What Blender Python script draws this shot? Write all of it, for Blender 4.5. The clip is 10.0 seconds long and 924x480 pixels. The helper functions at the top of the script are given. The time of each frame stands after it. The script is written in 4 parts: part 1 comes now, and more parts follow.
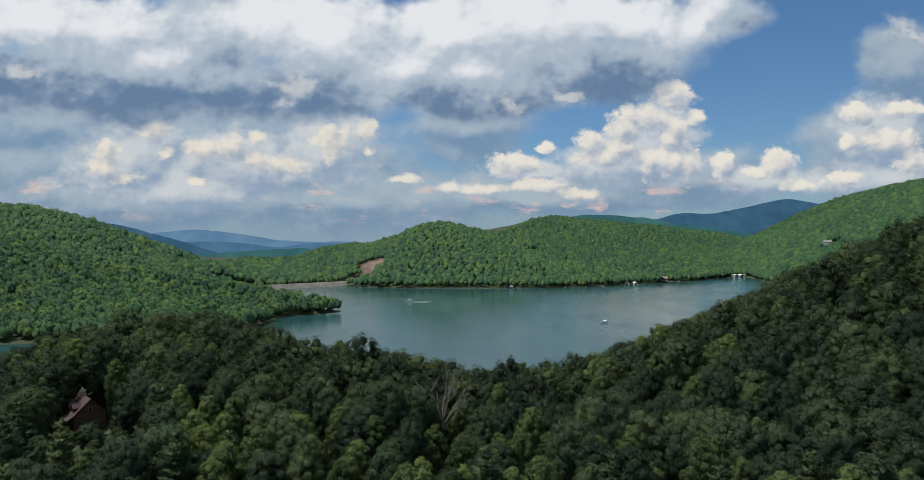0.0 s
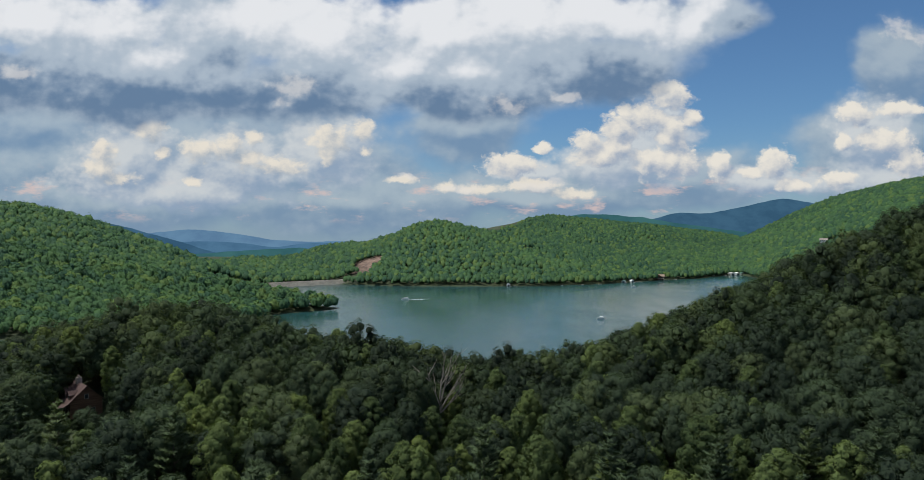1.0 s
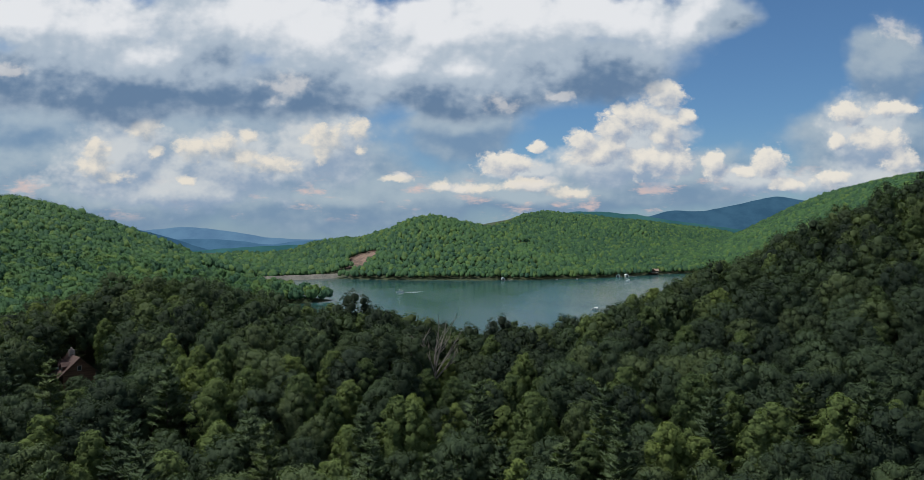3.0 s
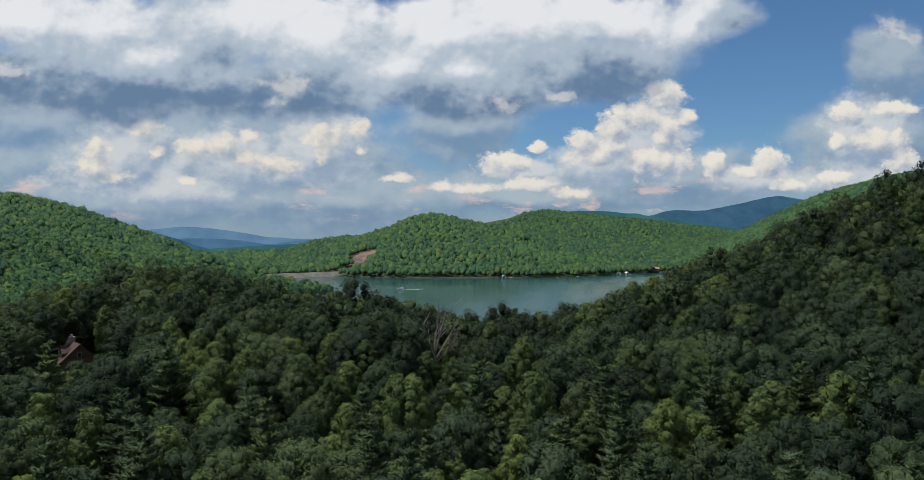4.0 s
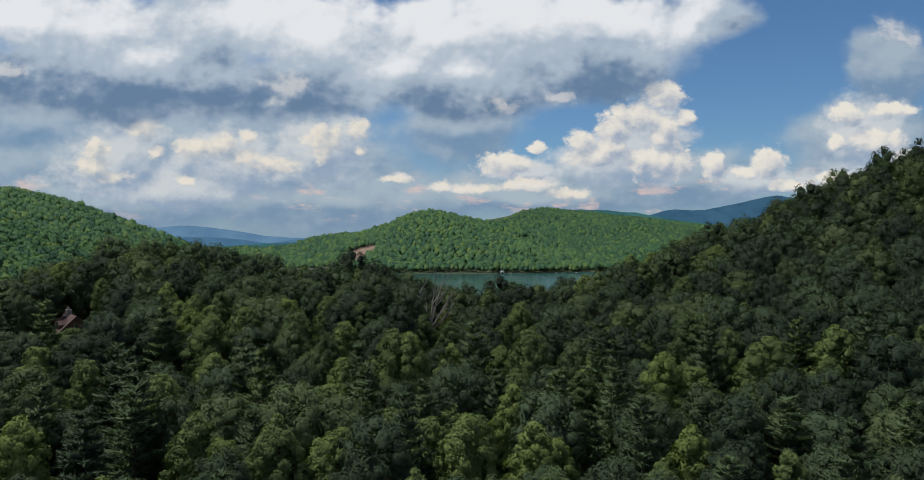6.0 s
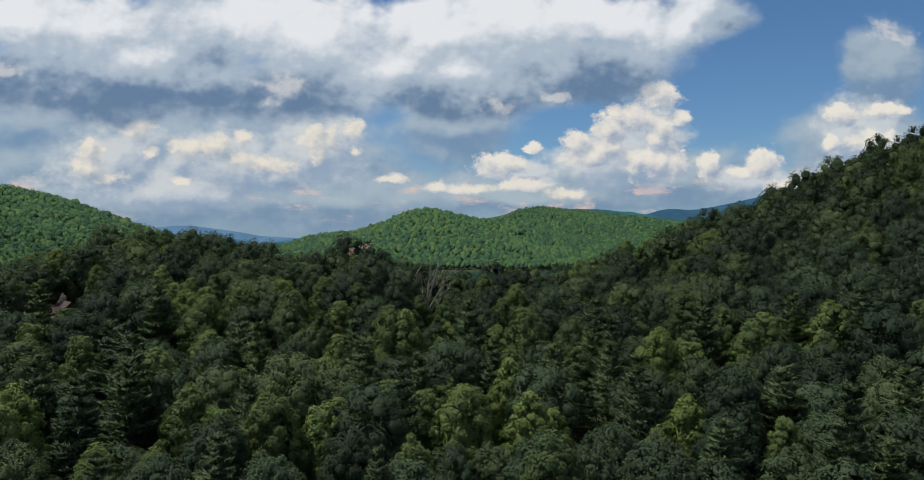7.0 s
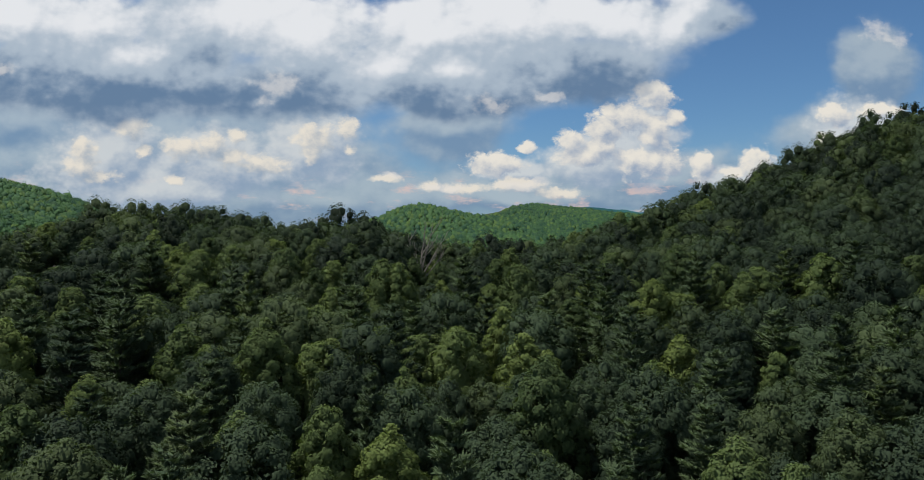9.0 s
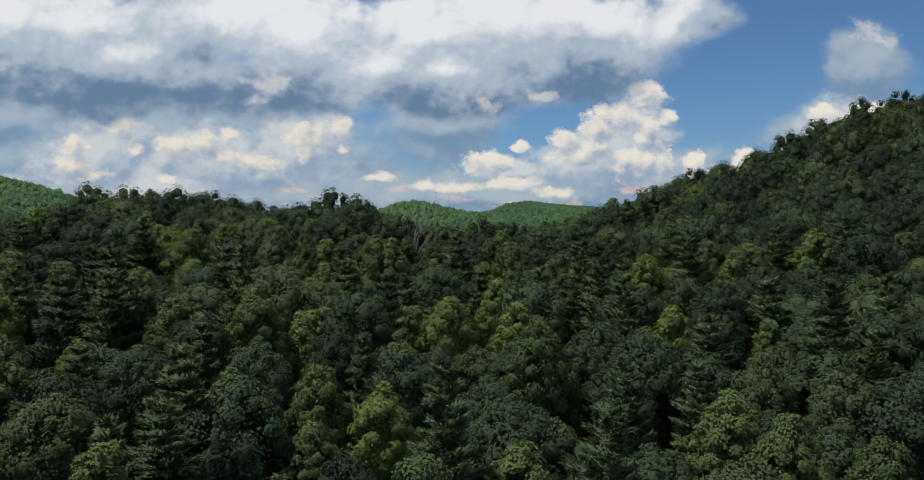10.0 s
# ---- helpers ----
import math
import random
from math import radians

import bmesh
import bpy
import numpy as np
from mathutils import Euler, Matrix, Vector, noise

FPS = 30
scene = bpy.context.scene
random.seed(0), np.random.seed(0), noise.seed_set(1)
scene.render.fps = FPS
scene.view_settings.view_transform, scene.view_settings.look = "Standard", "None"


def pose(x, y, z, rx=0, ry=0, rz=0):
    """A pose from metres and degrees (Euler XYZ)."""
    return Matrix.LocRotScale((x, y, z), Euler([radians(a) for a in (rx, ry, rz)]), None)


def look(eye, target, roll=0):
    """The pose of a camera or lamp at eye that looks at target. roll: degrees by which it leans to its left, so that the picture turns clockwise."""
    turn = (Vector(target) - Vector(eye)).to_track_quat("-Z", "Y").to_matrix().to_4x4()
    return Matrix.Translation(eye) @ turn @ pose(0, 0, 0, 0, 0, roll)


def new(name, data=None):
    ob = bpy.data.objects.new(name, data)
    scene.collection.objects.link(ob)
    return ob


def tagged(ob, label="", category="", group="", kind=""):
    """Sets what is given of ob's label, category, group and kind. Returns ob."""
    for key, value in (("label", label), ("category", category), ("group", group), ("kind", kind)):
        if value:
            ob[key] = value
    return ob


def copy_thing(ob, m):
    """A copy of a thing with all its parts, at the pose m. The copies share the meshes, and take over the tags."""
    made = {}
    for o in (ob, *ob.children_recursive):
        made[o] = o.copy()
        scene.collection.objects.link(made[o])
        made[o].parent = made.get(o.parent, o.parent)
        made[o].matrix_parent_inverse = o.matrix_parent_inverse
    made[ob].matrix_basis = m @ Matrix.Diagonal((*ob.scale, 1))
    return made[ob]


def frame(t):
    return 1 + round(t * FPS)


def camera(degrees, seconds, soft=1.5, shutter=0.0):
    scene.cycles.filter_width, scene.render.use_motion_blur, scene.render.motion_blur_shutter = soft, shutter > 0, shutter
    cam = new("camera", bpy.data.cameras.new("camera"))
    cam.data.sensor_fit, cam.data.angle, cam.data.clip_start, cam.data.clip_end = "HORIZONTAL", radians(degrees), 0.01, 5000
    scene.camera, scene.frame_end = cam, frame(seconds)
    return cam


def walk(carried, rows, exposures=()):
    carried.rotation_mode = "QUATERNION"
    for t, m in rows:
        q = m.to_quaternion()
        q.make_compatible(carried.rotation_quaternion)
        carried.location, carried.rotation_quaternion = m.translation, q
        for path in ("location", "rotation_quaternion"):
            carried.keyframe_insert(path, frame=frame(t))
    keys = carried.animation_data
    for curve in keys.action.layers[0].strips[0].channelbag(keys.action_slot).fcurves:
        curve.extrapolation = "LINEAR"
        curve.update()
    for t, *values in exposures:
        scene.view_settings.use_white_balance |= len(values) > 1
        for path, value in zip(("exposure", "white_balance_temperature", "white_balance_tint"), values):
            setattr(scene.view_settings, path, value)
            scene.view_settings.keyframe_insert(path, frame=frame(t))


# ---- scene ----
# A drone sinks straight down, 40 m in ten seconds, in front of a wooded ridge; the lake's surface is z = 0.
cam = camera(67.8, 10.0, soft=0.8)
METRES, EYE, TILT, LEAN, TURN = 40.0, 90.0, -0.6, 0.0, 0.0
ROWS = [
    (0.0, 0.0, 0.0, 0.0, 0.0, -0.0, 0.0),
    (0.5, 0.0028, 0.0019, -0.0458, -0.18, 0.0, -0.01),
    (1.0, -0.0017, 0.0008, -0.0999, -0.26, 0.03, 0.03),
    (1.5, 0.0025, 0.0021, -0.1453, -0.08, 0.02, -0.0),
    (2.0, 0.0076, 0.0038, -0.1991, -0.25, 0.01, 0.01),
    (2.5, 0.0053, 0.0055, -0.2445, -1.46, -0.05, 0.01),
    (3.0, -0.0001, 0.004, -0.2963, -0.69, -0.07, 0.02),
    (4.5, 0.0069, 0.0042, -0.442, -0.59, -0.06, 0.02),
    (5.0, 0.0086, 0.0043, -0.496, -0.17, -0.06, 0.01),
    (5.5, 0.0139, 0.0062, -0.5406, -0.45, -0.05, -0.04),
    (7.0, 0.0171, 0.0071, -0.6969, -1.06, -0.0, 0.03),
    (7.5, 0.0152, 0.009, -0.7407, -1.33, -0.02, 0.05),
    (8.0, 0.0156, 0.0074, -0.7974, -1.53, 0.0, 0.11),
    (8.5, 0.0178, 0.0088, -0.8428, -1.5, -0.01, 0.06),
    (9.0, 0.0189, 0.0104, -0.8959, -1.55, -0.05, -0.01),
    (9.5, 0.0212, 0.0102, -0.9429, -1.98, -0.1, -0.03),
    (10.0, 0.0198, 0.0117, -0.9976, -2.1, -0.12, -0.05),
]
walk(cam, [(t, pose(0, 0, EYE, TILT, LEAN, TURN) @ pose(METRES * x, METRES * y, METRES * z, 90 + pitch, roll, yaw)) for t, x, y, z, yaw, pitch, roll in ROWS])

# ---------------------------------------------------------------- light
SUN_TO = Vector((-0.36, 0.08, 0.92)).normalized()
sun_data = bpy.data.lights.new("sun", "SUN")
sun_data.energy, sun_data.angle, sun_data.color = 4.2, radians(0.6), (1.0, 0.97, 0.90)
sun = new("sun", sun_data)
sun.matrix_world = look(SUN_TO * 500, (0, 0, 0))


class Graph:
    """Short calls for building a node tree."""

    def __init__(self, tree):
        self.tree = tree

    def put(self, kind, **sets):
        node = self.tree.nodes.new(kind)
        for key, value in sets.items():
            setattr(node, key, value)
        return node

    def wire(self, value, socket):
        if isinstance(value, bpy.types.NodeSocket):
            self.tree.links.new(value, socket)
        elif value is not None:
            socket.default_value = value

    def math(self, op, a, b=0.0, c=0.0, clamp=False):
        n = self.put("ShaderNodeMath", operation=op, use_clamp=clamp)
        for v, s in zip((a, b, c), n.inputs):
            self.wire(v, s)
        return n.outputs[0]

    def vec(self, op, a, b=(0, 0, 0), c=(0, 0, 0)):
        n = self.put("ShaderNodeVectorMath", operation=op)
        for v, s in zip((a, b, c), n.inputs):
            self.wire(v, s)
        return n.outputs["Value"] if op in ("LENGTH", "DOT_PRODUCT") else n.outputs[0]

    def ramp(self, value, lo, hi, out_lo=0.0, out_hi=1.0, smooth=True):
        n = self.put("ShaderNodeMapRange", interpolation_type="SMOOTHSTEP" if smooth else "LINEAR")
        for v, s in zip((value, lo, hi, out_lo, out_hi), n.inputs):
            self.wire(v, s)
        return n.outputs[0]

    def mix(self, f, a, b, blend="MIX"):
        n = self.put("ShaderNodeMix", data_type="RGBA", blend_type=blend)
        self.wire(f, n.inputs[0])
        self.wire(a, n.inputs[6])
        self.wire(b, n.inputs[7])
        return n.outputs[2]

    def noise(self, vector, scale, detail=4.0, rough=0.55, colour=False, distortion=0.0):
        n = self.put("ShaderNodeTexNoise")
        self.wire(vector, n.inputs["Vector"])
        n.inputs["Scale"].default_value, n.inputs["Detail"].default_value = scale, detail
        n.inputs["Roughness"].default_value, n.inputs["Distortion"].default_value = rough, distortion
        return n.outputs["Color" if colour else "Fac"]


def rgb(r, g, b):
    """Linear colour from 0-255 display values."""
    return tuple(((v / 255 + 0.055) / 1.055) ** 2.4 if v > 10 else v / 255 / 12.92 for v in (r, g, b)) + (1.0,)


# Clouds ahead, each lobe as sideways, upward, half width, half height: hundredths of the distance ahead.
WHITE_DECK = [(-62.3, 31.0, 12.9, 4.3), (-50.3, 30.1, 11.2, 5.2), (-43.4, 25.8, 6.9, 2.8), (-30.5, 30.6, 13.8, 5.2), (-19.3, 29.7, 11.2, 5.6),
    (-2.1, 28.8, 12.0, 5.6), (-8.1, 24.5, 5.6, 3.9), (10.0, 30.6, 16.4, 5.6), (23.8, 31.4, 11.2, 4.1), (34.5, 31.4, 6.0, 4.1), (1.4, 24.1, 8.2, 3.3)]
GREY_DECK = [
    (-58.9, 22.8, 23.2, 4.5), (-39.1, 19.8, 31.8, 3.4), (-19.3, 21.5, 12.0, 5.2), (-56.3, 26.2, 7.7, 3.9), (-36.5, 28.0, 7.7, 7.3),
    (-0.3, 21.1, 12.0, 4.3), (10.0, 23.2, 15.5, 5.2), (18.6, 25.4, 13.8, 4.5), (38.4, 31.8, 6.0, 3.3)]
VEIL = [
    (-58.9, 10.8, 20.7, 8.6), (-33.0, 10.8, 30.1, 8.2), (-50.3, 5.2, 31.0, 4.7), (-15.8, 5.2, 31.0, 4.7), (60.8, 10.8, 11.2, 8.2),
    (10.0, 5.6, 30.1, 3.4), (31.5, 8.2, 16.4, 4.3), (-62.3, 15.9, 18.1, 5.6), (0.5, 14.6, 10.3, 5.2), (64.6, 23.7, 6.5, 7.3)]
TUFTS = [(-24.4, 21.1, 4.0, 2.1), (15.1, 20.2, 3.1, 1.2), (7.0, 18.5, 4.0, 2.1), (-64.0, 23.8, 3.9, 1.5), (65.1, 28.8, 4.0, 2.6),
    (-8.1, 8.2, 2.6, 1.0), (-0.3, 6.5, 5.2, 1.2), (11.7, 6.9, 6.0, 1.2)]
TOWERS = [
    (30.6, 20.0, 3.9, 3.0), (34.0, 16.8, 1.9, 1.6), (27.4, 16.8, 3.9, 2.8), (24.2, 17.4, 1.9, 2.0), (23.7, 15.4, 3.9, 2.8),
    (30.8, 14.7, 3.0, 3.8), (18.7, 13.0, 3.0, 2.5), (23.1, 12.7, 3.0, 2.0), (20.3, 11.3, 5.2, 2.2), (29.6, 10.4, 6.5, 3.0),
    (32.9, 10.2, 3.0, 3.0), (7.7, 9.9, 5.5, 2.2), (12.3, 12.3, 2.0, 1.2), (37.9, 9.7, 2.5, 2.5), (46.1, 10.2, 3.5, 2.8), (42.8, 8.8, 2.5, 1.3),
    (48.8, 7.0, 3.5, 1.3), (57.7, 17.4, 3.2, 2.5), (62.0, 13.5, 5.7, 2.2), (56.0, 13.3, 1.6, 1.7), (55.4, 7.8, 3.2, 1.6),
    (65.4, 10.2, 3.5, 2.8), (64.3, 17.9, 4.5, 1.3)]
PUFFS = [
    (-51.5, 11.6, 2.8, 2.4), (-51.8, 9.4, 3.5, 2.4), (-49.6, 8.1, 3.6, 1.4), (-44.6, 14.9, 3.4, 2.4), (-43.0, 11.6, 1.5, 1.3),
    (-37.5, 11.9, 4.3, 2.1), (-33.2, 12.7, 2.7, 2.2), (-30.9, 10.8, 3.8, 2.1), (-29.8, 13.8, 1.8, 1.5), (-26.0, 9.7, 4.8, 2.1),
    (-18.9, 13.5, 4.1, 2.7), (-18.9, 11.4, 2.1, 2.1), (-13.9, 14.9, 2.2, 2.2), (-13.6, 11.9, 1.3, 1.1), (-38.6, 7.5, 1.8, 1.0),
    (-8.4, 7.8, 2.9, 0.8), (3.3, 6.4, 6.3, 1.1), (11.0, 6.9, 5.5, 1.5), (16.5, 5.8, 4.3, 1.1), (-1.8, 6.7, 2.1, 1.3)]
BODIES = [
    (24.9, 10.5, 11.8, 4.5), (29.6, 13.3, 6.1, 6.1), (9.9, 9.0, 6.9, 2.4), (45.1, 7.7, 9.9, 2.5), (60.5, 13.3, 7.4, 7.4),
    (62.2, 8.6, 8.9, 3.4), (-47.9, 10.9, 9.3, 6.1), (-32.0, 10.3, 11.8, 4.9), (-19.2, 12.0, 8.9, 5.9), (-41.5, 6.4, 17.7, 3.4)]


def lobe_field(name, lobes, warp_scale, warp_size, detail_scale, detail_size, blend=0.25):
    """A node group: how deep a direction lies in a heap of lobes with billowing edges."""
    tree = bpy.data.node_groups.new(name, "ShaderNodeTree")
    tree.interface.new_socket("Place", in_out="INPUT", socket_type="NodeSocketVector")
    tree.interface.new_socket("Depth", in_out="OUTPUT", socket_type="NodeSocketFloat")
    g = Graph(tree)
    place = g.put("NodeGroupInput").outputs[0]
    out = g.put("NodeGroupOutput")
    stretched = g.vec("MULTIPLY", place, (1.0, 1.3, 0.0))
    w = g.vec("SUBTRACT", g.noise(stretched, warp_scale, 4.0, 0.55, colour=True), (0.5, 0.5, 0.5))
    p = g.vec("MULTIPLY_ADD", w, (warp_size, warp_size * 0.8, 0.0), place)
    deep = None
    for u, v, rx, ry in lobes:
        d = g.vec("LENGTH", g.vec("MULTIPLY", g.vec("SUBTRACT", p, (u, v, 0.0)), (1 / rx, 1 / ry, 0.0)))
        d = g.math("SUBTRACT", 1.0, d)
        deep = d if deep is None else g.math("SMOOTH_MAX", deep, d, blend)
    billow = g.put("ShaderNodeTexVoronoi", feature="SMOOTH_F1")
    g.wire(g.vec("MULTIPLY_ADD", w, (2.0, 2.0, 0.0), stretched), billow.inputs["Vector"])
    billow.inputs["Scale"].default_value, billow.inputs["Detail"].default_value = detail_scale, 3.0
    billow.inputs["Roughness"].default_value = 0.6
    fine = g.math("SUBTRACT", g.noise(stretched, detail_scale * 0.8, 7.0, 0.62), 0.5)
    deep = g.math("ADD", deep, g.math("MULTIPLY", g.math("SUBTRACT", 0.42, billow.outputs["Distance"]), detail_size))
    deep = g.math("MULTIPLY_ADD", fine, detail_size * 1.3, deep)
    g.wire(deep, out.inputs[0])
    return tree


world = bpy.data.worlds.new("sky")
world.use_nodes = True
scene.world = world
g = Graph(world.node_tree)
world.node_tree.nodes.clear()
sky = g.put("ShaderNodeTexSky", sky_type="NISHITA", sun_disc=False, sun_elevation=math.asin(SUN_TO.z),
            sun_rotation=math.atan2(SUN_TO.x, SUN_TO.y), altitude=600.0, air_density=1.0, dust_density=0.6, ozone_density=2.0)
way = g.vec("NORMALIZE", g.put("ShaderNodeTexCoord").outputs["Generated"])
split = g.put("ShaderNodeSeparateXYZ")
g.wire(way, split.inputs[0])
azimuth = g.math("MULTIPLY", g.math("ARCTAN2", split.outputs[0], split.outputs[1]), 180 / math.pi)
elevation = g.math("MULTIPLY", g.math("ARCSINE", split.outputs[2]), 180 / math.pi)
ahead = g.math("DIVIDE", 100.0, g.math("MAXIMUM", split.outputs[1], 0.2))
join = g.put("ShaderNodeCombineXYZ")
g.wire(g.math("MULTIPLY", split.outputs[0], ahead), join.inputs[0])
g.wire(g.math("MULTIPLY", split.outputs[2], ahead), join.inputs[1])
place = join.outputs[0]


def depth(tree, at):
    node = g.put("ShaderNodeGroup")
    node.node_tree = tree
    g.wire(at, node.inputs[0])
    return node.outputs[0]


mottle = g.math("SUBTRACT", g.noise(g.vec("MULTIPLY", place, (1.0, 1.5, 0.0)), 0.11, 6.0, 0.56), 0.5)

heaps = []
for nudge in ((0.0, 0.0, 0.0), (-0.5, 0.8, 0.0)):
    cell = g.put("ShaderNodeTexVoronoi", feature="SMOOTH_F1")
    at = g.vec("ADD", place, nudge)
    curl = g.vec("SUBTRACT", g.noise(at, 0.25, 3.0, 0.5, colour=True), (0.5, 0.5, 0.5))
    g.wire(g.vec("MULTIPLY_ADD", curl, (2.5, 2.5, 0.0), at), cell.inputs["Vector"])
    cell.inputs["Scale"].default_value, cell.inputs["Detail"].default_value = 0.36, 1.5
    heaps.append(cell.outputs["Distance"])
emboss = g.math("SUBTRACT", heaps[1], heaps[0])


def layer(below, tree, soft, step, shadow, light, gain, thick=1.0, start=0.0, offset=0.0, mottled=0.0, relief=0.0, rim=0.0):
    """Lay one kind of cloud over the sky: lit where it thins towards the sun, grey where it lies deep."""
    here = depth(tree, place)
    sunward = depth(tree, g.vec("ADD", place, step))
    bright = g.math("SUBTRACT", here, sunward)
    if mottled:
        bright = g.math("MULTIPLY_ADD", mottle, mottled, bright)
    if relief:
        bright = g.math("MULTIPLY_ADD", emboss, relief, bright)
    if rim:
        bright = g.math("SUBTRACT", bright, g.math("MULTIPLY", g.ramp(here, 0.05, 0.95, smooth=False), rim))
    lit = g.ramp(bright, offset - gain, offset + gain)
    colour = g.mix(lit, shadow, light)
    cover = g.math("MULTIPLY", g.ramp(here, start, start + soft), thick)
    return g.mix(cover, below, colour)


blue = g.mix(1.0, sky.outputs[0], (0.051, 0.072, 0.088, 1.0), "MULTIPLY")
haze = g.ramp(elevation, -2.0, 9.0, 1.0, 0.0)
back = g.mix(g.math("MULTIPLY", haze, 0.8), blue, rgb(134, 158, 180))
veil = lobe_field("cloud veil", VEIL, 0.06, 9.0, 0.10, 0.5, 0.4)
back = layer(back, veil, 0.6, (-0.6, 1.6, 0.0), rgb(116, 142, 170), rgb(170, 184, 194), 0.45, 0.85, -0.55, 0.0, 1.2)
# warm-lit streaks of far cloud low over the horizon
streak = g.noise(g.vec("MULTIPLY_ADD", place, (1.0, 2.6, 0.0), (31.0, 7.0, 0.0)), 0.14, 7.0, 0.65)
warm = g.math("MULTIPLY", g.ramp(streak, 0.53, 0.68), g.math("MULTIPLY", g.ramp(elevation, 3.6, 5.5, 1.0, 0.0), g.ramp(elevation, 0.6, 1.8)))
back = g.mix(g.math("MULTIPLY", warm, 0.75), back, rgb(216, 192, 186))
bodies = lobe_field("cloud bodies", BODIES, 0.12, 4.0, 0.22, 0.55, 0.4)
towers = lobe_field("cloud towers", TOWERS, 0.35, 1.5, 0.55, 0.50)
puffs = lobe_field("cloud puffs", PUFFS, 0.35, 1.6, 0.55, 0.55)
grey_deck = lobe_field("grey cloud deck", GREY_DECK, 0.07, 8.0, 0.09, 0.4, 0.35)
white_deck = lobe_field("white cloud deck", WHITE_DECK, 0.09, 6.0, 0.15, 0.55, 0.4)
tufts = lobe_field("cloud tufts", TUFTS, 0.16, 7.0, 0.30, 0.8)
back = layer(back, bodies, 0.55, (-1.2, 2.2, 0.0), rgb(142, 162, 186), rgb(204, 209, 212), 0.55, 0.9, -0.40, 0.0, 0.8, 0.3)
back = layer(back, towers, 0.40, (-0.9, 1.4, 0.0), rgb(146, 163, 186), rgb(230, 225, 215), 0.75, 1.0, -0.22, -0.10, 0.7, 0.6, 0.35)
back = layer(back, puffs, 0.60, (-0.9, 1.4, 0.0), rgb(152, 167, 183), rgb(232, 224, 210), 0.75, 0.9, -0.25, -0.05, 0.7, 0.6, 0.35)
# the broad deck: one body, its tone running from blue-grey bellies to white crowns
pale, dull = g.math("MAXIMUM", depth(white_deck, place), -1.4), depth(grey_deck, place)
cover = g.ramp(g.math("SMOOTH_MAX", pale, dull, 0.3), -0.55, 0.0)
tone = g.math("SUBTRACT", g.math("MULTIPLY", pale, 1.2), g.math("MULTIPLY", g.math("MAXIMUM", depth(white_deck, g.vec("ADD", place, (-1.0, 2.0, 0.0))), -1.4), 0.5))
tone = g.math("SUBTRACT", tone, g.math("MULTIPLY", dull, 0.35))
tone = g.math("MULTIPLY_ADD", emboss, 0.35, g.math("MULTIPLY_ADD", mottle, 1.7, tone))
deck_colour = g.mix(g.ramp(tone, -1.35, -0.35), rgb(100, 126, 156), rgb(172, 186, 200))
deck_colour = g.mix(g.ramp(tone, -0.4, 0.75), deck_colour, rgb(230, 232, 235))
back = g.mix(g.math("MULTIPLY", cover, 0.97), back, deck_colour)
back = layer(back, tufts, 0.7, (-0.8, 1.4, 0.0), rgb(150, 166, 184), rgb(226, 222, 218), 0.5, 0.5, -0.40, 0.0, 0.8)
# broken cloud goes on all round and overhead
high = g.noise(g.vec("MULTIPLY", way, (1.0, 1.0, 1.6)), 2.2, 6.0, 0.6)
around = g.math("MAXIMUM", g.ramp(elevation, 21.0, 27.0), g.ramp(g.math("ABSOLUTE", azimuth), 38.0, 50.0))
clouds = g.math("MULTIPLY", g.math("MULTIPLY", g.ramp(high, 0.47, 0.60), around), g.ramp(elevation, 3.0, 12.0))
back = g.mix(clouds, back, g.mix(g.ramp(high, 0.55, 0.75), rgb(226, 228, 232), rgb(150, 164, 186)))
background = g.put("ShaderNodeBackground")
g.wire(back, background.inputs[0])
background.inputs[1].default_value = 1.0
g.wire(background.outputs[0], g.put("ShaderNodeOutputWorld").inputs[0])

# ---------------------------------------------------------------- materials


def material(name, rough=0.8, spec=0.3, metal=0.0):
    mat = bpy.data.materials.new(name)
    mat.use_nodes = True
    gr = Graph(mat.node_tree)
    shader = mat.node_tree.nodes["Principled BSDF"]
    shader.inputs["Roughness"].default_value = rough
    shader.inputs["Specular IOR Level"].default_value = spec
    shader.inputs["Metallic"].default_value = metal
    return mat, gr, shader


def bumped(gr, shader, height, strength, distance):
    b = gr.put("ShaderNodeBump")
    gr.wire(height, b.inputs["Height"])
    b.inputs["Strength"].default_value, b.inputs["Distance"].default_value = strength, distance
    gr.wire(b.outputs[0], shader.inputs["Normal"])


